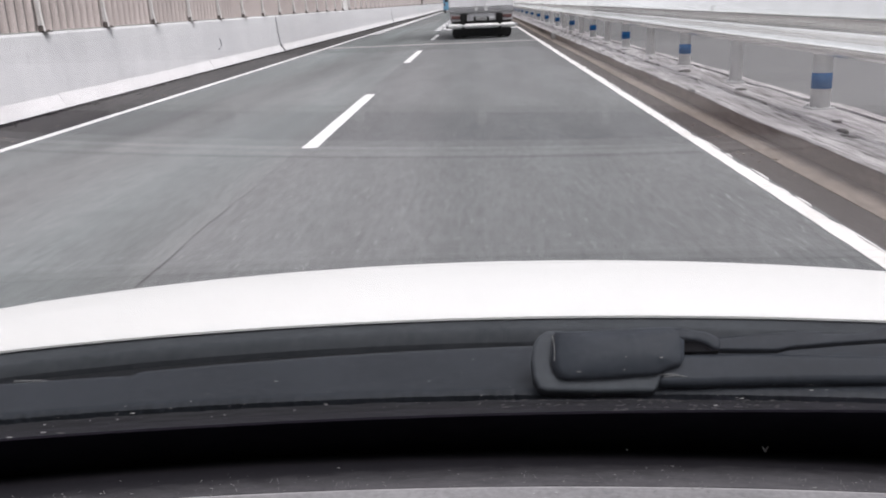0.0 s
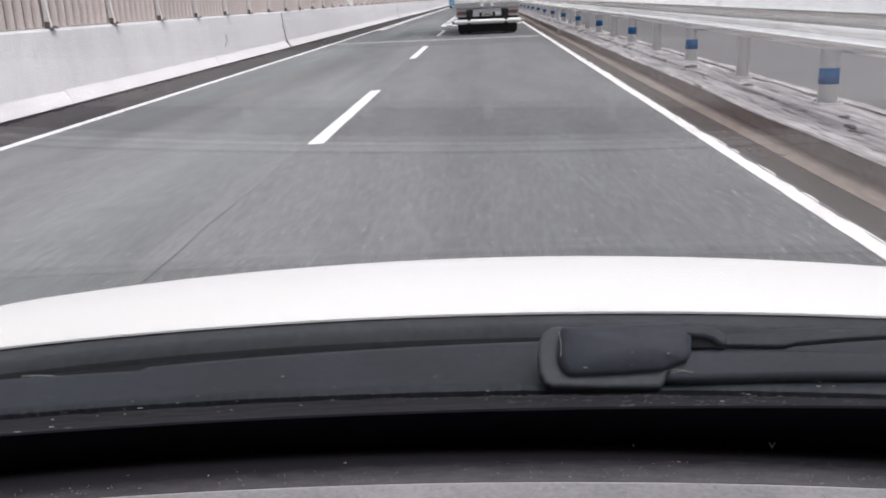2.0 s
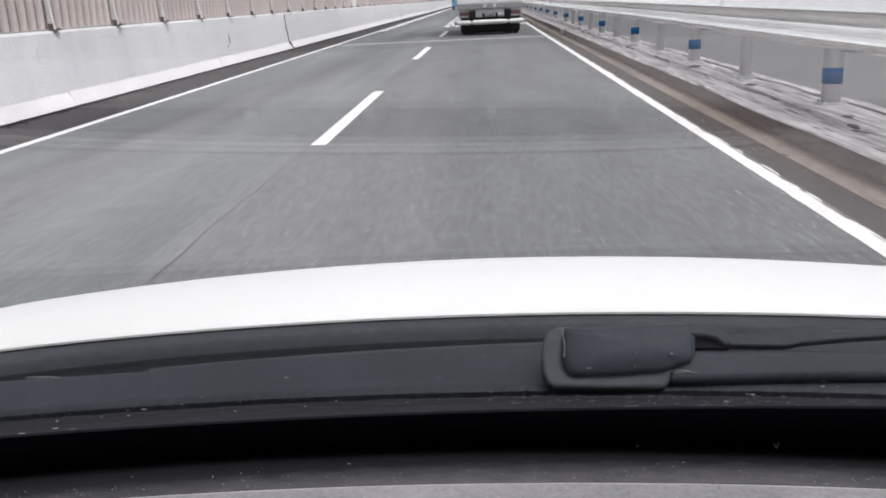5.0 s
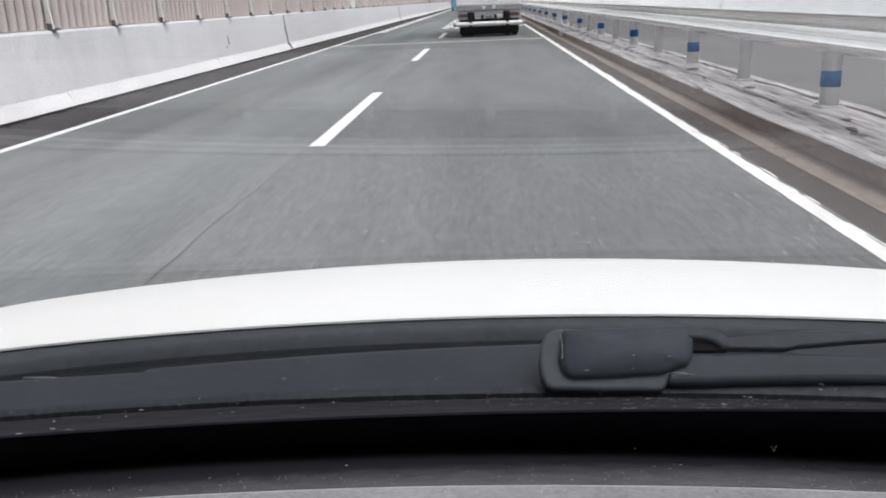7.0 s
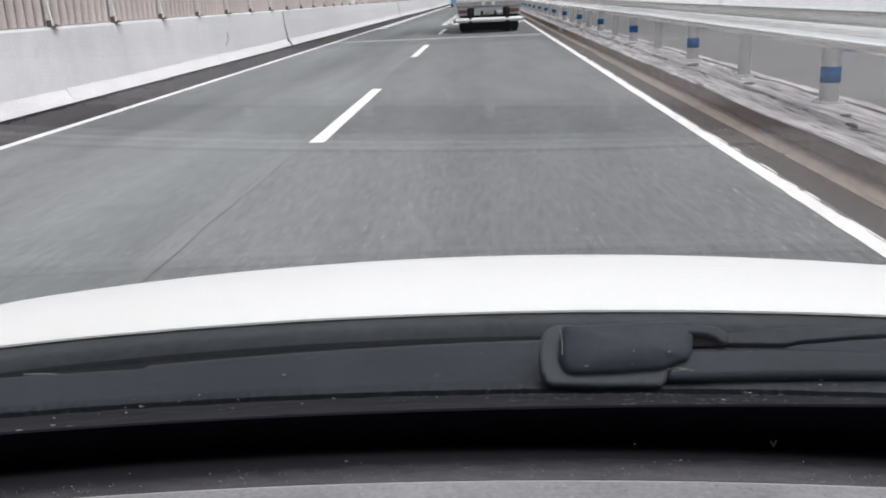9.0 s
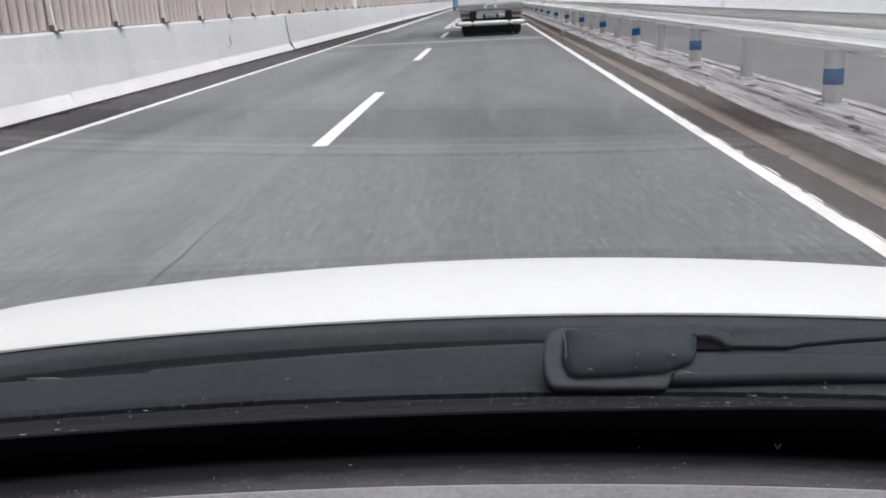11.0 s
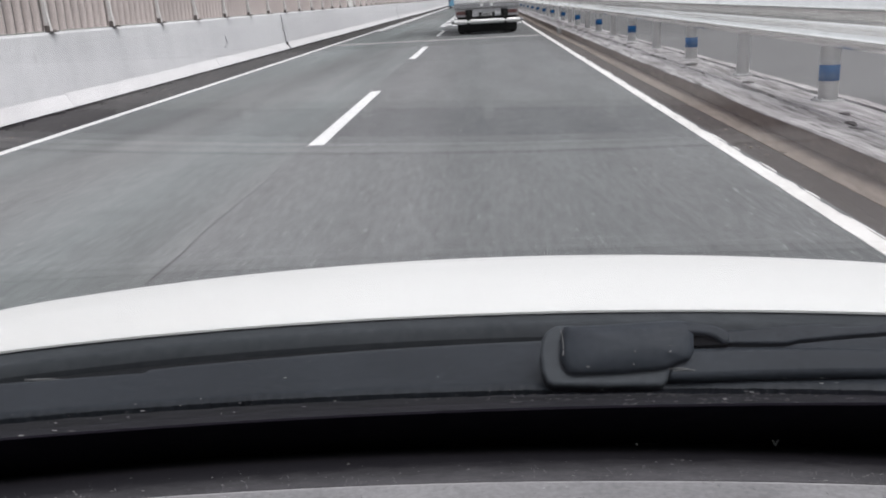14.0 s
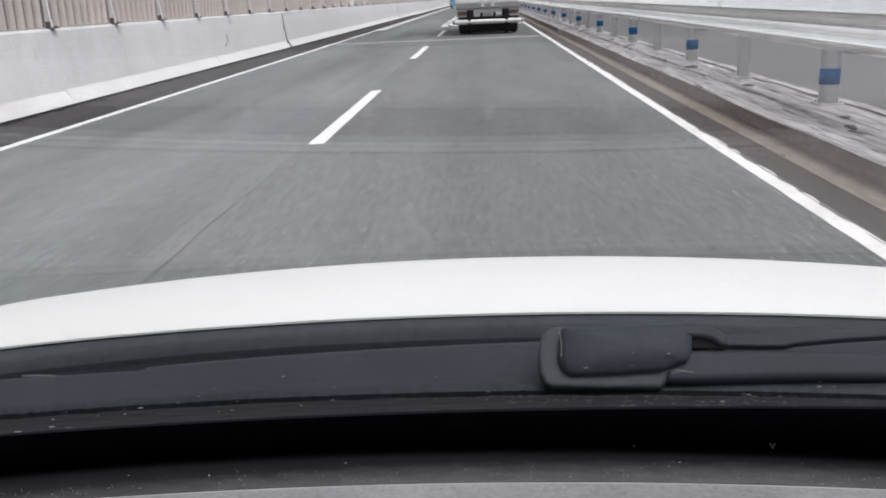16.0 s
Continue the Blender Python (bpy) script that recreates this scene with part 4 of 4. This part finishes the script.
wide_us = span(-0.84, 0.84, 57)
# grey seal below the hood's rear edge


def seal_lip(x, v):
    """A flat lip below the hood's edge whose rear rolls down."""
    roll = max(0.0, (v - 0.75) / 0.25)
    return (x, 0.868 - 0.044 * v - 0.05 * (x + 0.02) ** 2, hood_height(x, 0.853) - 0.0045 - 0.012 * roll * roll)


def shelf(x, v):
    """The lower shelf that runs on under the cowl."""
    return (x, 0.836 - 0.134 * v - (0.05 + 0.16 * v) * (x + 0.02) ** 2, hood_height(x, 0.853) - 0.022 - 0.008 * v)


part("hood_seal", sheet(seal_lip, wide_us, span(0, 1, 25), 0.006), HOODSEAL, car, "dull grey rubber strip under the hood", smooth=True)
part("scuttle_shelf", sheet(shelf, wide_us, span(0, 1, 9), 0.006), SHELF, car, "black plastic shelf between hood and cowl", smooth=True)
part("scuttle_trough", sheet(lambda x, v: (x, bow(x, 0.87 - 0.19 * v, 0.1), 0.815 - 0.1 * x * x), wide_us, span(0, 1, 3), 0.02), SEAL, car)
NOTCH = -0.315


def groove_line(x):
    return 0.6545 - 0.16 * (x + 0.03) ** 2


def cowl_section(front):
    """From the front edge over a low crown to the groove."""
    def place(x, v):
        edge = front(x)
        roll = max(0.0, (v - 0.93) / 0.07)
        z = 0.8895 + 0.0025 * min(1.0, v * 12) ** 0.5 - 0.0035 * v - 0.003 * roll * roll
        return (x, edge + (groove_line(x) + 0.0065 + 0.001 * noise.noise((x * 60, 2, 0)) + 0.002 * noise.noise((x * 420, 5, 0)) - edge) * v, z - 0.012 * x * x)
    return place


def cowl_front(x):
    """The front edge steps back a little at the notch."""
    return 0.7545 + 0.0471 * x - 0.206 * x * x if x > NOTCH else 0.712 + 0.07 * (x - NOTCH) - 0.1 * (x - NOTCH) ** 2


part("cowl", sheet(cowl_section(cowl_front), span(-0.84, NOTCH, 220) + span(NOTCH + 0.0012, 0.84, 560), [v ** 0.8 for v in span(0, 1, 23)], 0.03), COWL, car,
     "weathered black plastic cowl with a notched front edge", smooth=True)


def strip_section(x, v):
    """A soft strip between the groove and the glass."""
    y = groove_line(x) - 0.0045 + (0.620 - 0.18 * (x + 0.02) ** 2 - groove_line(x)) * v
    rise = min(1.0, v / 0.2)
    rough = 0.0008 * noise.noise((x * 40, v * 9, 3)) + 0.0006 * noise.noise((x * 160, v * 20, 5))
    return (x, y, 0.8855 + 0.003 * (1 - (1 - rise) ** 2) + rough - 0.012 * x * x)


part("seal_groove", sheet(lambda x, v: (x, groove_line(x) + 0.012 - 0.026 * v, 0.872 - 0.012 * x * x), span(-0.84, 0.84, 61), span(0, 1, 4), 0.004), GROOVE, car,
     "dark dirty groove behind the cowl", smooth=True)
part("cowl_seal", sheet(strip_section, span(-0.84, 0.84, 420), span(0, 1, 17), 0.004), SEAL, car, "dusty black rubber strip along the glass", smooth=True)
# this pale bar paints a reflected streak in the trough
sliver = tube([(-0.4479, 0.7421, 0.8715), (-0.425, 0.7405, 0.8722), (-0.400, 0.7345, 0.8722), (-0.381, 0.7285, 0.8715)], 0.0016, None, 8)
part("blade_tip", sliver, GLINT, car, "pale bar painting a streak of reflected light in the trough", smooth=True)

# windscreen and its black border


def screen(x, v):
    y = bow(x, 0.70 - 0.70 * v, 0.19 * (1 - 0.4 * v))
    return (x * (1 - 0.2 * v), y, 0.80 + 0.72 * v)


part("windscreen", sheet(screen, span(-0.84, 0.84, 41), span(0.0, 1, 21), 0.004), GLASS, car, "clear windscreen", smooth=True).visible_shadow = False


def border_top(x):
    """How far the black border reaches up the glass."""
    return 0.1455 + 0.03 * x * x + (0.18 * (x + 0.02) ** 2 - 0.024 * x * x - 0.14 * (x - 0.05) ** 2) / 0.74


part("glass_border", sheet(lambda x, v: (lambda p: (p[0], p[1] - 0.006, p[2] - 0.001))(screen(x, border_top(x) * v)), span(-0.83, 0.83, 41), span(0, 1, 5), 0.002), FRIT, car,
     "black enamel border of the windscreen", smooth=True)

# dashboard


def dash_height(y):
    """The dash rises from under the glass towards the cabin."""
    return 0.842 + 0.40 * (0.65 - y)


def dash_top(x, v):
    y = 0.66 - 0.18 * v
    return (x, bow(x, y, 0.2), dash_height(y) - 0.012 * x * x)


def pad_top(x, v):
    y = 0.478 - 0.2 * v
    z = dash_height(0.478) + 0.004 * min(1, v * 20) + 0.022 * v - 0.55 * max(0.0, v - 0.56) ** 2
    return (x, bow(x, y, 0.2), z - 0.012 * x * x)


dash = part("dashboard", sheet(dash_top, span(-0.82, 0.82, 41), span(0, 1, 13), 0.05), DASHTOP, car, "dusty grained dashboard, shade painted black near the glass", smooth=True)
part("dash_pad", sheet(pad_top, span(-0.82, 0.82, 41), span(0, 0.74, 29), 0.03), PADTOP, dash, "raised grey dash pad", smooth=True)
# a pale tube paints the highlight along the pad's edge
part("pad_edge", tube([(lambda p: (p[0], p[1] + 0.0008, p[2] - 0.001))(pad_top(x, 0.05)) for x in span(-0.8, 0.8, 60)], 0.0009, None, 6), PADGLINT, dash,
     "pale tube painting the highlight along the dash pad edge", smooth=True)
part("dash_front", box(-0.82, 0.82, 0.16, 0.30, 0.45, 0.86, 0.04), CABIN, dash, "dark front of the dashboard")
# demister slot with its dividers, mirrored faintly in the windscreen


def pad_line(hold):
    """A line across the pad at the depth that hold(x) gives, a little proud of it."""
    return lambda x, lift: (lambda p: (p[0], p[1], p[2] + lift))(pad_top(x, hold(x)))


slot_far = lambda x: 0.540 - 0.20 * x
slot_near = lambda x: 0.424 - 0.145 * x + 0.45 * x * x
lip_near = lambda x: 0.396 - 0.125 * x + 0.45 * x * x


def pad_strip(a, b, x0, x1, lift, n=4):
    return sheet(lambda x, v: pad_line(lambda q: a(q) + (b(q) - a(q)) * v)(x, lift), span(x0, x1, 33), span(0, 1, n), 0.002)


vent = part("demister_slot", pad_strip(slot_near, slot_far, -0.37, 0.25, 0.003), FRIT, dash, "black demister slot", smooth=True)
for x in (-0.232, -0.153, -0.077, 0.0, 0.077):
    p, q = pad_line(slot_far)(x, 0.0), pad_line(lambda u: slot_far(u) - 0.035)(x, 0.0)
    part("slot_divider", box(x - 0.0028, x + 0.0028, p[1], q[1], q[2] + 0.002, p[2] + 0.005, 0.001), DASH, vent)
part("slot_lip", pad_strip(lip_near, slot_near, -0.37, 0.25, 0.004), TRUCKGREY, vent, "pale rim of the slot", smooth=True)
part("slot_seam", pad_strip(lambda x: lip_near(x) - 0.009, lip_near, -0.37, 0.25, 0.0035), FRIT, vent, "dark seam along the rim", smooth=True)

# ---------------------------------------------------------------- wiper
WIPER = Matrix.Translation((0.0986, 0.67, 0.9087)) @ Matrix.Diagonal((0.957, 0.957, 0.957, 1)) @ Euler((radians(45), 0, 0)).to_matrix().to_4x4()


def rounded(u0, u1, v0, v1, r, n=6):
    """A rounded rectangle's outline; r gives the radius of each corner, from lower left round."""
    pts = []
    for (cu, cv, a0), q in zip(((u0, v0, 180), (u1, v0, 270), (u1, v1, 0), (u0, v1, 90)), r):
        mu, mv = cu + (q if cu == u0 else -q), cv + (q if cv == v0 else -q)
        for i in range(n + 1):
            a = radians(a0 + 90 * i / n)
            pts.append((mu + q * math.cos(a), mv + q * math.sin(a)))
    return pts


def slab(points, n0, n1, bevel):
    """A plate with a rounded upper edge, in the wiper's frame."""
    bm = bmesh.new()
    count = len(points)
    area = sum(a[0] * b[1] - b[0] * a[1] for a, b in zip(points, points[1:] + points[:1]))
    inward = []
    for k in range(count):
        (x0, y0), (x1, y1) = points[k - 1], points[(k + 1) % count]
        d = math.hypot(x1 - x0, y1 - y0) or 1
        sign = 1 if area > 0 else -1
        inward.append((-(y1 - y0) / d * sign, (x1 - x0) / d * sign))
    rings = []
    for off, z in [(0, n0)] + [(bevel * (1 - math.cos(a)), n1 - bevel + bevel * math.sin(a)) for a in span(0, math.pi / 2, 5)]:
        rings.append([bm.verts.new((p[0] + i[0] * off, p[1] + i[1] * off, z)) for p, i in zip(points, inward)])
    for a, b in zip(rings, rings[1:]):
        for k in range(count):
            bm.faces.new((a[k], a[(k + 1) % count], b[(k + 1) % count], b[k])).smooth = True
    bm.faces.new([bm.verts.new(v.co) for v in rings[-1]])
    bm.faces.new(rings[0][::-1])
    bmesh.ops.transform(bm, matrix=WIPER, verts=bm.verts)
    return bm


def slant(points, k):
    return [(u, v + k * u) for u, v in points]


RIM_SHAPE = [(-0.042, 0.0305), (-0.0496, 0.0302), (-0.0576, 0.0254), (-0.0622, 0.0182), (-0.0648, 0.0037), (-0.064, -0.0124), (-0.0604, -0.0221),
             (-0.054, -0.0257), (-0.0118, -0.0275), (0.0368, -0.0281), (0.0417, -0.0229), (0.0446, -0.0149), (0.05, 0.0), (0.05, 0.024)]
CAP_SHAPE = [(-0.0427, 0.0265), (-0.0075, 0.0273), (0.0345, 0.0287), (0.0515, 0.029), (0.061, 0.0282), (0.067, 0.0258), (0.0675, 0.0157), (0.0652, -0.0008),
             (0.0611, -0.0064), (0.051, -0.0092), (0.0388, -0.0144), (-0.0048, -0.0167), (-0.0359, -0.0172), (-0.0422, -0.0147), (-0.046, -0.0085),
             (-0.0478, 0.0003), (-0.046, 0.0128)]
NECK_SHAPE = [(0.054, 0.0286), (0.0755, 0.0254), (0.0881, 0.0228), (0.0951, 0.0186), (0.0982, 0.014), (0.0965, 0.0073), (0.0905, 0.0067), (0.0855, 0.0118),
              (0.078, 0.0148), (0.06, 0.0165)]
SPAR_SHAPE = [(0.0668, 0.007), (0.1325, 0.0059), (0.1794, 0.0037), (0.2396, 0.0004), (0.36, -0.006), (0.36, -0.032), (0.2353, -0.0245), (0.1754, -0.0232),
              (0.1119, -0.0228), (0.071, -0.0232), (0.0427, -0.0225), (0.0439, -0.0063)]
ARM_SHAPE = [(0.0955, 0.0195), (0.14, 0.0218), (0.1848, 0.0232), (0.1865, 0.0199), (0.222, 0.0199), (0.2456, 0.0276), (0.36, 0.05), (0.36, 0.03), (0.2419, 0.013),
             (0.1992, 0.0112), (0.1566, 0.0083), (0.1462, 0.006), (0.0955, 0.0074)]


def crowned(points, n0, n1, depth, power=2.4):
    """A cap whose surface bulges: it is high along the middle and rolls down to its rim."""
    bm = bmesh.new()
    mu, mv = sum(p[0] for p in points) / len(points), sum(p[1] for p in points) / len(points)
    fine = []
    for a, b in zip(points, points[1:] + points[:1]):
        fine += [(a[0] + (b[0] - a[0]) * k / 3, a[1] + (b[1] - a[1]) * k / 3) for k in range(3)]
    rings = [[bm.verts.new((u, v, n0)) for u, v in fine]]
    for t in [1 - (1 - i / 12) ** 1.6 for i in range(12)]:
        rings.append([bm.verts.new((u + (mu - u) * t * 0.9, v + (mv - v) * t * 0.96, n1 - depth * (1 - t) ** power)) for u, v in fine])
    count = len(fine)
    for a, b in zip(rings, rings[1:]):
        for k in range(count):
            bm.faces.new((a[k], a[(k + 1) % count], b[(k + 1) % count], b[k])).smooth = True
    bm.faces.new(rings[-1]).smooth = True
    bmesh.ops.transform(bm, matrix=WIPER, verts=bm.verts)
    return bm


wiper = part("wiper", slab(RIM_SHAPE, -0.012, 0.003, 0.0035), RIM, car, "worn dark wiper arm with a capped hinge")
part("hinge_cap", crowned(CAP_SHAPE, 0.0, 0.0145, 0.0075), CAP, wiper, "black hinge cap")
# a thin pale tube paints the highlight on the cap's left edge
edge = tube([(-0.0458 + 0.0012 * math.sin(a * 3), v, 0.0085) for a, v in zip(span(0, 1, 7), (0.0225, 0.019, 0.015, 0.011, 0.006, 0.002, -0.001))], 0.0006, None, 6)
bmesh.ops.transform(edge, matrix=WIPER, verts=edge.verts)
part("worn_edge", edge, GLINT, wiper, "pale tube painting the highlight on the cap's edge")
part("arm_neck", slab(NECK_SHAPE, 0.003, 0.0085, 0.003), CAP, wiper)
# a dark plate stands in for the shaded gap below the neck
part("hinge_hole", slab([(0.062, 0.0195), (0.088, 0.0175), (0.0965, 0.0118), (0.0965, 0.0066), (0.062, 0.0066)], -0.006, 0.003, 0.0005), GROOVE, wiper, "dark plate standing in for the shaded gap under the neck")
part("spar", slab(SPAR_SHAPE, -0.012, 0.002, 0.0065), CAP, wiper, "flat black lower spar")
part("arm", slab(ARM_SHAPE, -0.004, 0.004, 0.002), CAP, wiper)
# two pale tubes paint the highlight below the cap's right end
scuff = bmesh.new()
for u0, u1, v in ((0.043, 0.060, -0.0135), (0.047, 0.066, -0.0152)):
    tube([(u0, v, 0.0018), ((u0 + u1) / 2, v + 0.0006, 0.0026), (u1, v - 0.0002, 0.0018)], 0.0007, scuff, 6)
bmesh.ops.transform(scuff, matrix=WIPER, verts=scuff.verts)
part("scuff", scuff, GLINT, wiper, "pale tubes painting a highlight on the spar")

# crumbs and dust on the dash, the rubber and the cowl
rng = random.Random(11)
dust = bmesh.new()
for k in range(640):
    x = rng.uniform(-0.42, 0.42)
    zone = rng.random()
    if zone < 0.62:
        x = 0.42 - 0.84 * rng.random() ** 1.5
        v = 1.0 - 0.5 * rng.random() ** 1.4
        p = Vector(dash_top(x, v))
        if rng.random() < 0.35:
            p = Vector(pad_top(x, 0.06 + 0.12 * rng.random()))
    elif zone < 0.8:
        v = rng.uniform(0.0, 0.8)
        p = Vector((x, bow(x, 0.659 - 0.06 * v, 0.22 - 0.03 * v), 0.888 + 0.012 * math.sin(v * math.pi * 0.6) - 0.012 * x * x))
    else:
        p = Vector((x, bow(x, 0.66 + 0.07 * rng.random(), 0.25), 0.893 - 0.012 * x * x))
    r = rng.choice((0.00012, 0.00014, 0.00018, 0.00018, 0.00022, 0.0003, 0.00042))
    own = bmesh.new()
    bmesh.ops.create_icosphere(own, subdivisions=1, radius=r)
    bmesh.ops.transform(own, matrix=Matrix.Translation(p + Vector((0, 0, r * 0.6))) @ Matrix.Diagonal((rng.uniform(1, 4), 1, 0.6, 1)), verts=own.verts)
    join(dust, own)
crust = bmesh.new()
for k in range(170):
    x = 0.13 + 0.16 * (rng.random() + rng.random() - 1)
    v = 0.05 + 0.7 * rng.random() ** 1.3
    p = Vector(strip_section(x, v))
    r = rng.choice((0.0003, 0.0004, 0.0005, 0.0008))
    own = bmesh.new()
    bmesh.ops.create_icosphere(own, subdivisions=1, radius=r)
    bmesh.ops.transform(own, matrix=Matrix.Translation(p + Vector((0, 0, r * 0.3))) @ Matrix.Diagonal((rng.uniform(1, 5), 1.2, 0.6, 1)), verts=own.verts)
    join(crust, own)
tagged(link("dirt_crust", crust, CRUST), "grey crust of dirt on the rubber strip", "dirt", kind="stuff")
# short fibres that stand and lie on the dash
fibres = bmesh.new()
for k in range(170):
    x = rng.uniform(-0.38, 0.40) if k % 3 else rng.uniform(0.12, 0.40)
    p = Vector(dash_top(x, rng.uniform(0.72, 0.99))) if k % 4 else Vector(pad_top(x, rng.uniform(0.03, 0.16)))
    a, half = rng.uniform(0, math.pi), rng.uniform(0.0006, 0.0022)
    way = Vector((math.cos(a) * half, math.sin(a) * half, rng.uniform(0.0, 0.0016)))
    rod(p - way * 0.5 + Vector((0, 0, 0.0004)), p + way + Vector((0, 0, 0.0004)), rng.choice((0.00010, 0.00014, 0.0002)), fibres, 4)
tagged(link("fibres", fibres, FLUFF), "short grey fibres scattered on the dashboard", "lint", kind="stuff")
FLECKS = ((0.0739, 0.6508, 0.9092, 3), (0.1106, 0.6515, 0.9098, 1), (0.1127, 0.6594, 0.9177, 1), (0.141, 0.6584, 0.9168, 2), (0.2449, 0.6752, 0.8925, 5),
          (0.2322, 0.6571, 0.8915, 5), (0.2584, 0.6481, 0.89, 3), (0.1996, 0.6349, 0.8905, 3), (0.1762, 0.6241, 0.8905, 3), (-0.3492, 0.6045, 0.889, 4),
          (-0.2468, 0.6523, 0.89, 1), (-0.2896, 0.6348, 0.889, 4), (-0.298, 0.6242, 0.889, 2), (-0.3196, 0.6223, 0.889, 1), (-0.3544, 0.6172, 0.889, 2),
          (-0.3728, 0.5972, 0.889, 5), (-0.1832, 0.6878, 0.8905, 3), (-0.05, 0.6809, 0.8905, 1), (-0.1316, 0.6398, 0.8905, 2))
for x, y, z, long in FLECKS:
    own = bmesh.new()
    bmesh.ops.create_icosphere(own, subdivisions=1, radius=0.0007)
    bmesh.ops.transform(own, matrix=Matrix.Translation((x, y, z)) @ Matrix.Diagonal((long, 1.2, 0.6, 1)), verts=own.verts)
    join(dust, own)
tagged(link("dust", dust, DUST), "pale dust crumbs scattered on the dashboard and cowl", "dust", kind="stuff")

# a bit of lint and a crumb on the black border of the glass
lint = bmesh.new()
rod((0.2170, 0.632, 0.8495), (0.2195, 0.632, 0.8447), 0.0008, lint, 5)
rod((0.2216, 0.632, 0.8500), (0.2195, 0.632, 0.8447), 0.0008, lint, 5)
tagged(link("lint", lint, LINT), "tiny pale lint thread on the black glass border", "lint")

tagged(link("crumb", rod((0.1095, 0.632, 0.8492), (0.1108, 0.632, 0.8486), 0.0008, None, 6), LINT), "tiny pale crumb on the black glass border",
       "crumb")

# grit in the gutters
rng = random.Random(23)
grit = bmesh.new()
for k in range(160):
    x = rng.uniform(F + 0.05, -4.8) if k % 2 else rng.uniform(1.93, 2.27)
    y = rng.uniform(4.0, 34.0)
    own = bmesh.new()
    bmesh.ops.create_icosphere(own, subdivisions=1, radius=rng.uniform(0.006, 0.018))
    bmesh.ops.transform(own, matrix=pose(x, y, 0.003, 0, 0, rng.uniform(0, 180)) @ Matrix.Diagonal((rng.uniform(0.7, 1.8), 1, 0.45, 1)), verts=own.verts)
    join(grit, own)
tagged(link("grit", grit, GUTTER), "small pale stones scattered in the gutters", "grit", kind="stuff")

# bolt heads in the valley of the guardrail beam
head = part("bolt", rod((-0.01, 0, 0), (0.0, 0, 0), 0.013, None, 6), GALV, rail, "hexagonal bolt head")
head.location = (RX + 0.094, PY, 0.87)
for k in range(1, 16):
    again(head, RX + 0.094, PY + RP * k, 0.87)
for k in range(3):
    for z in (0.72, 1.02):
        again(head, RX, 4.2 + BL * k + 0.06, z)
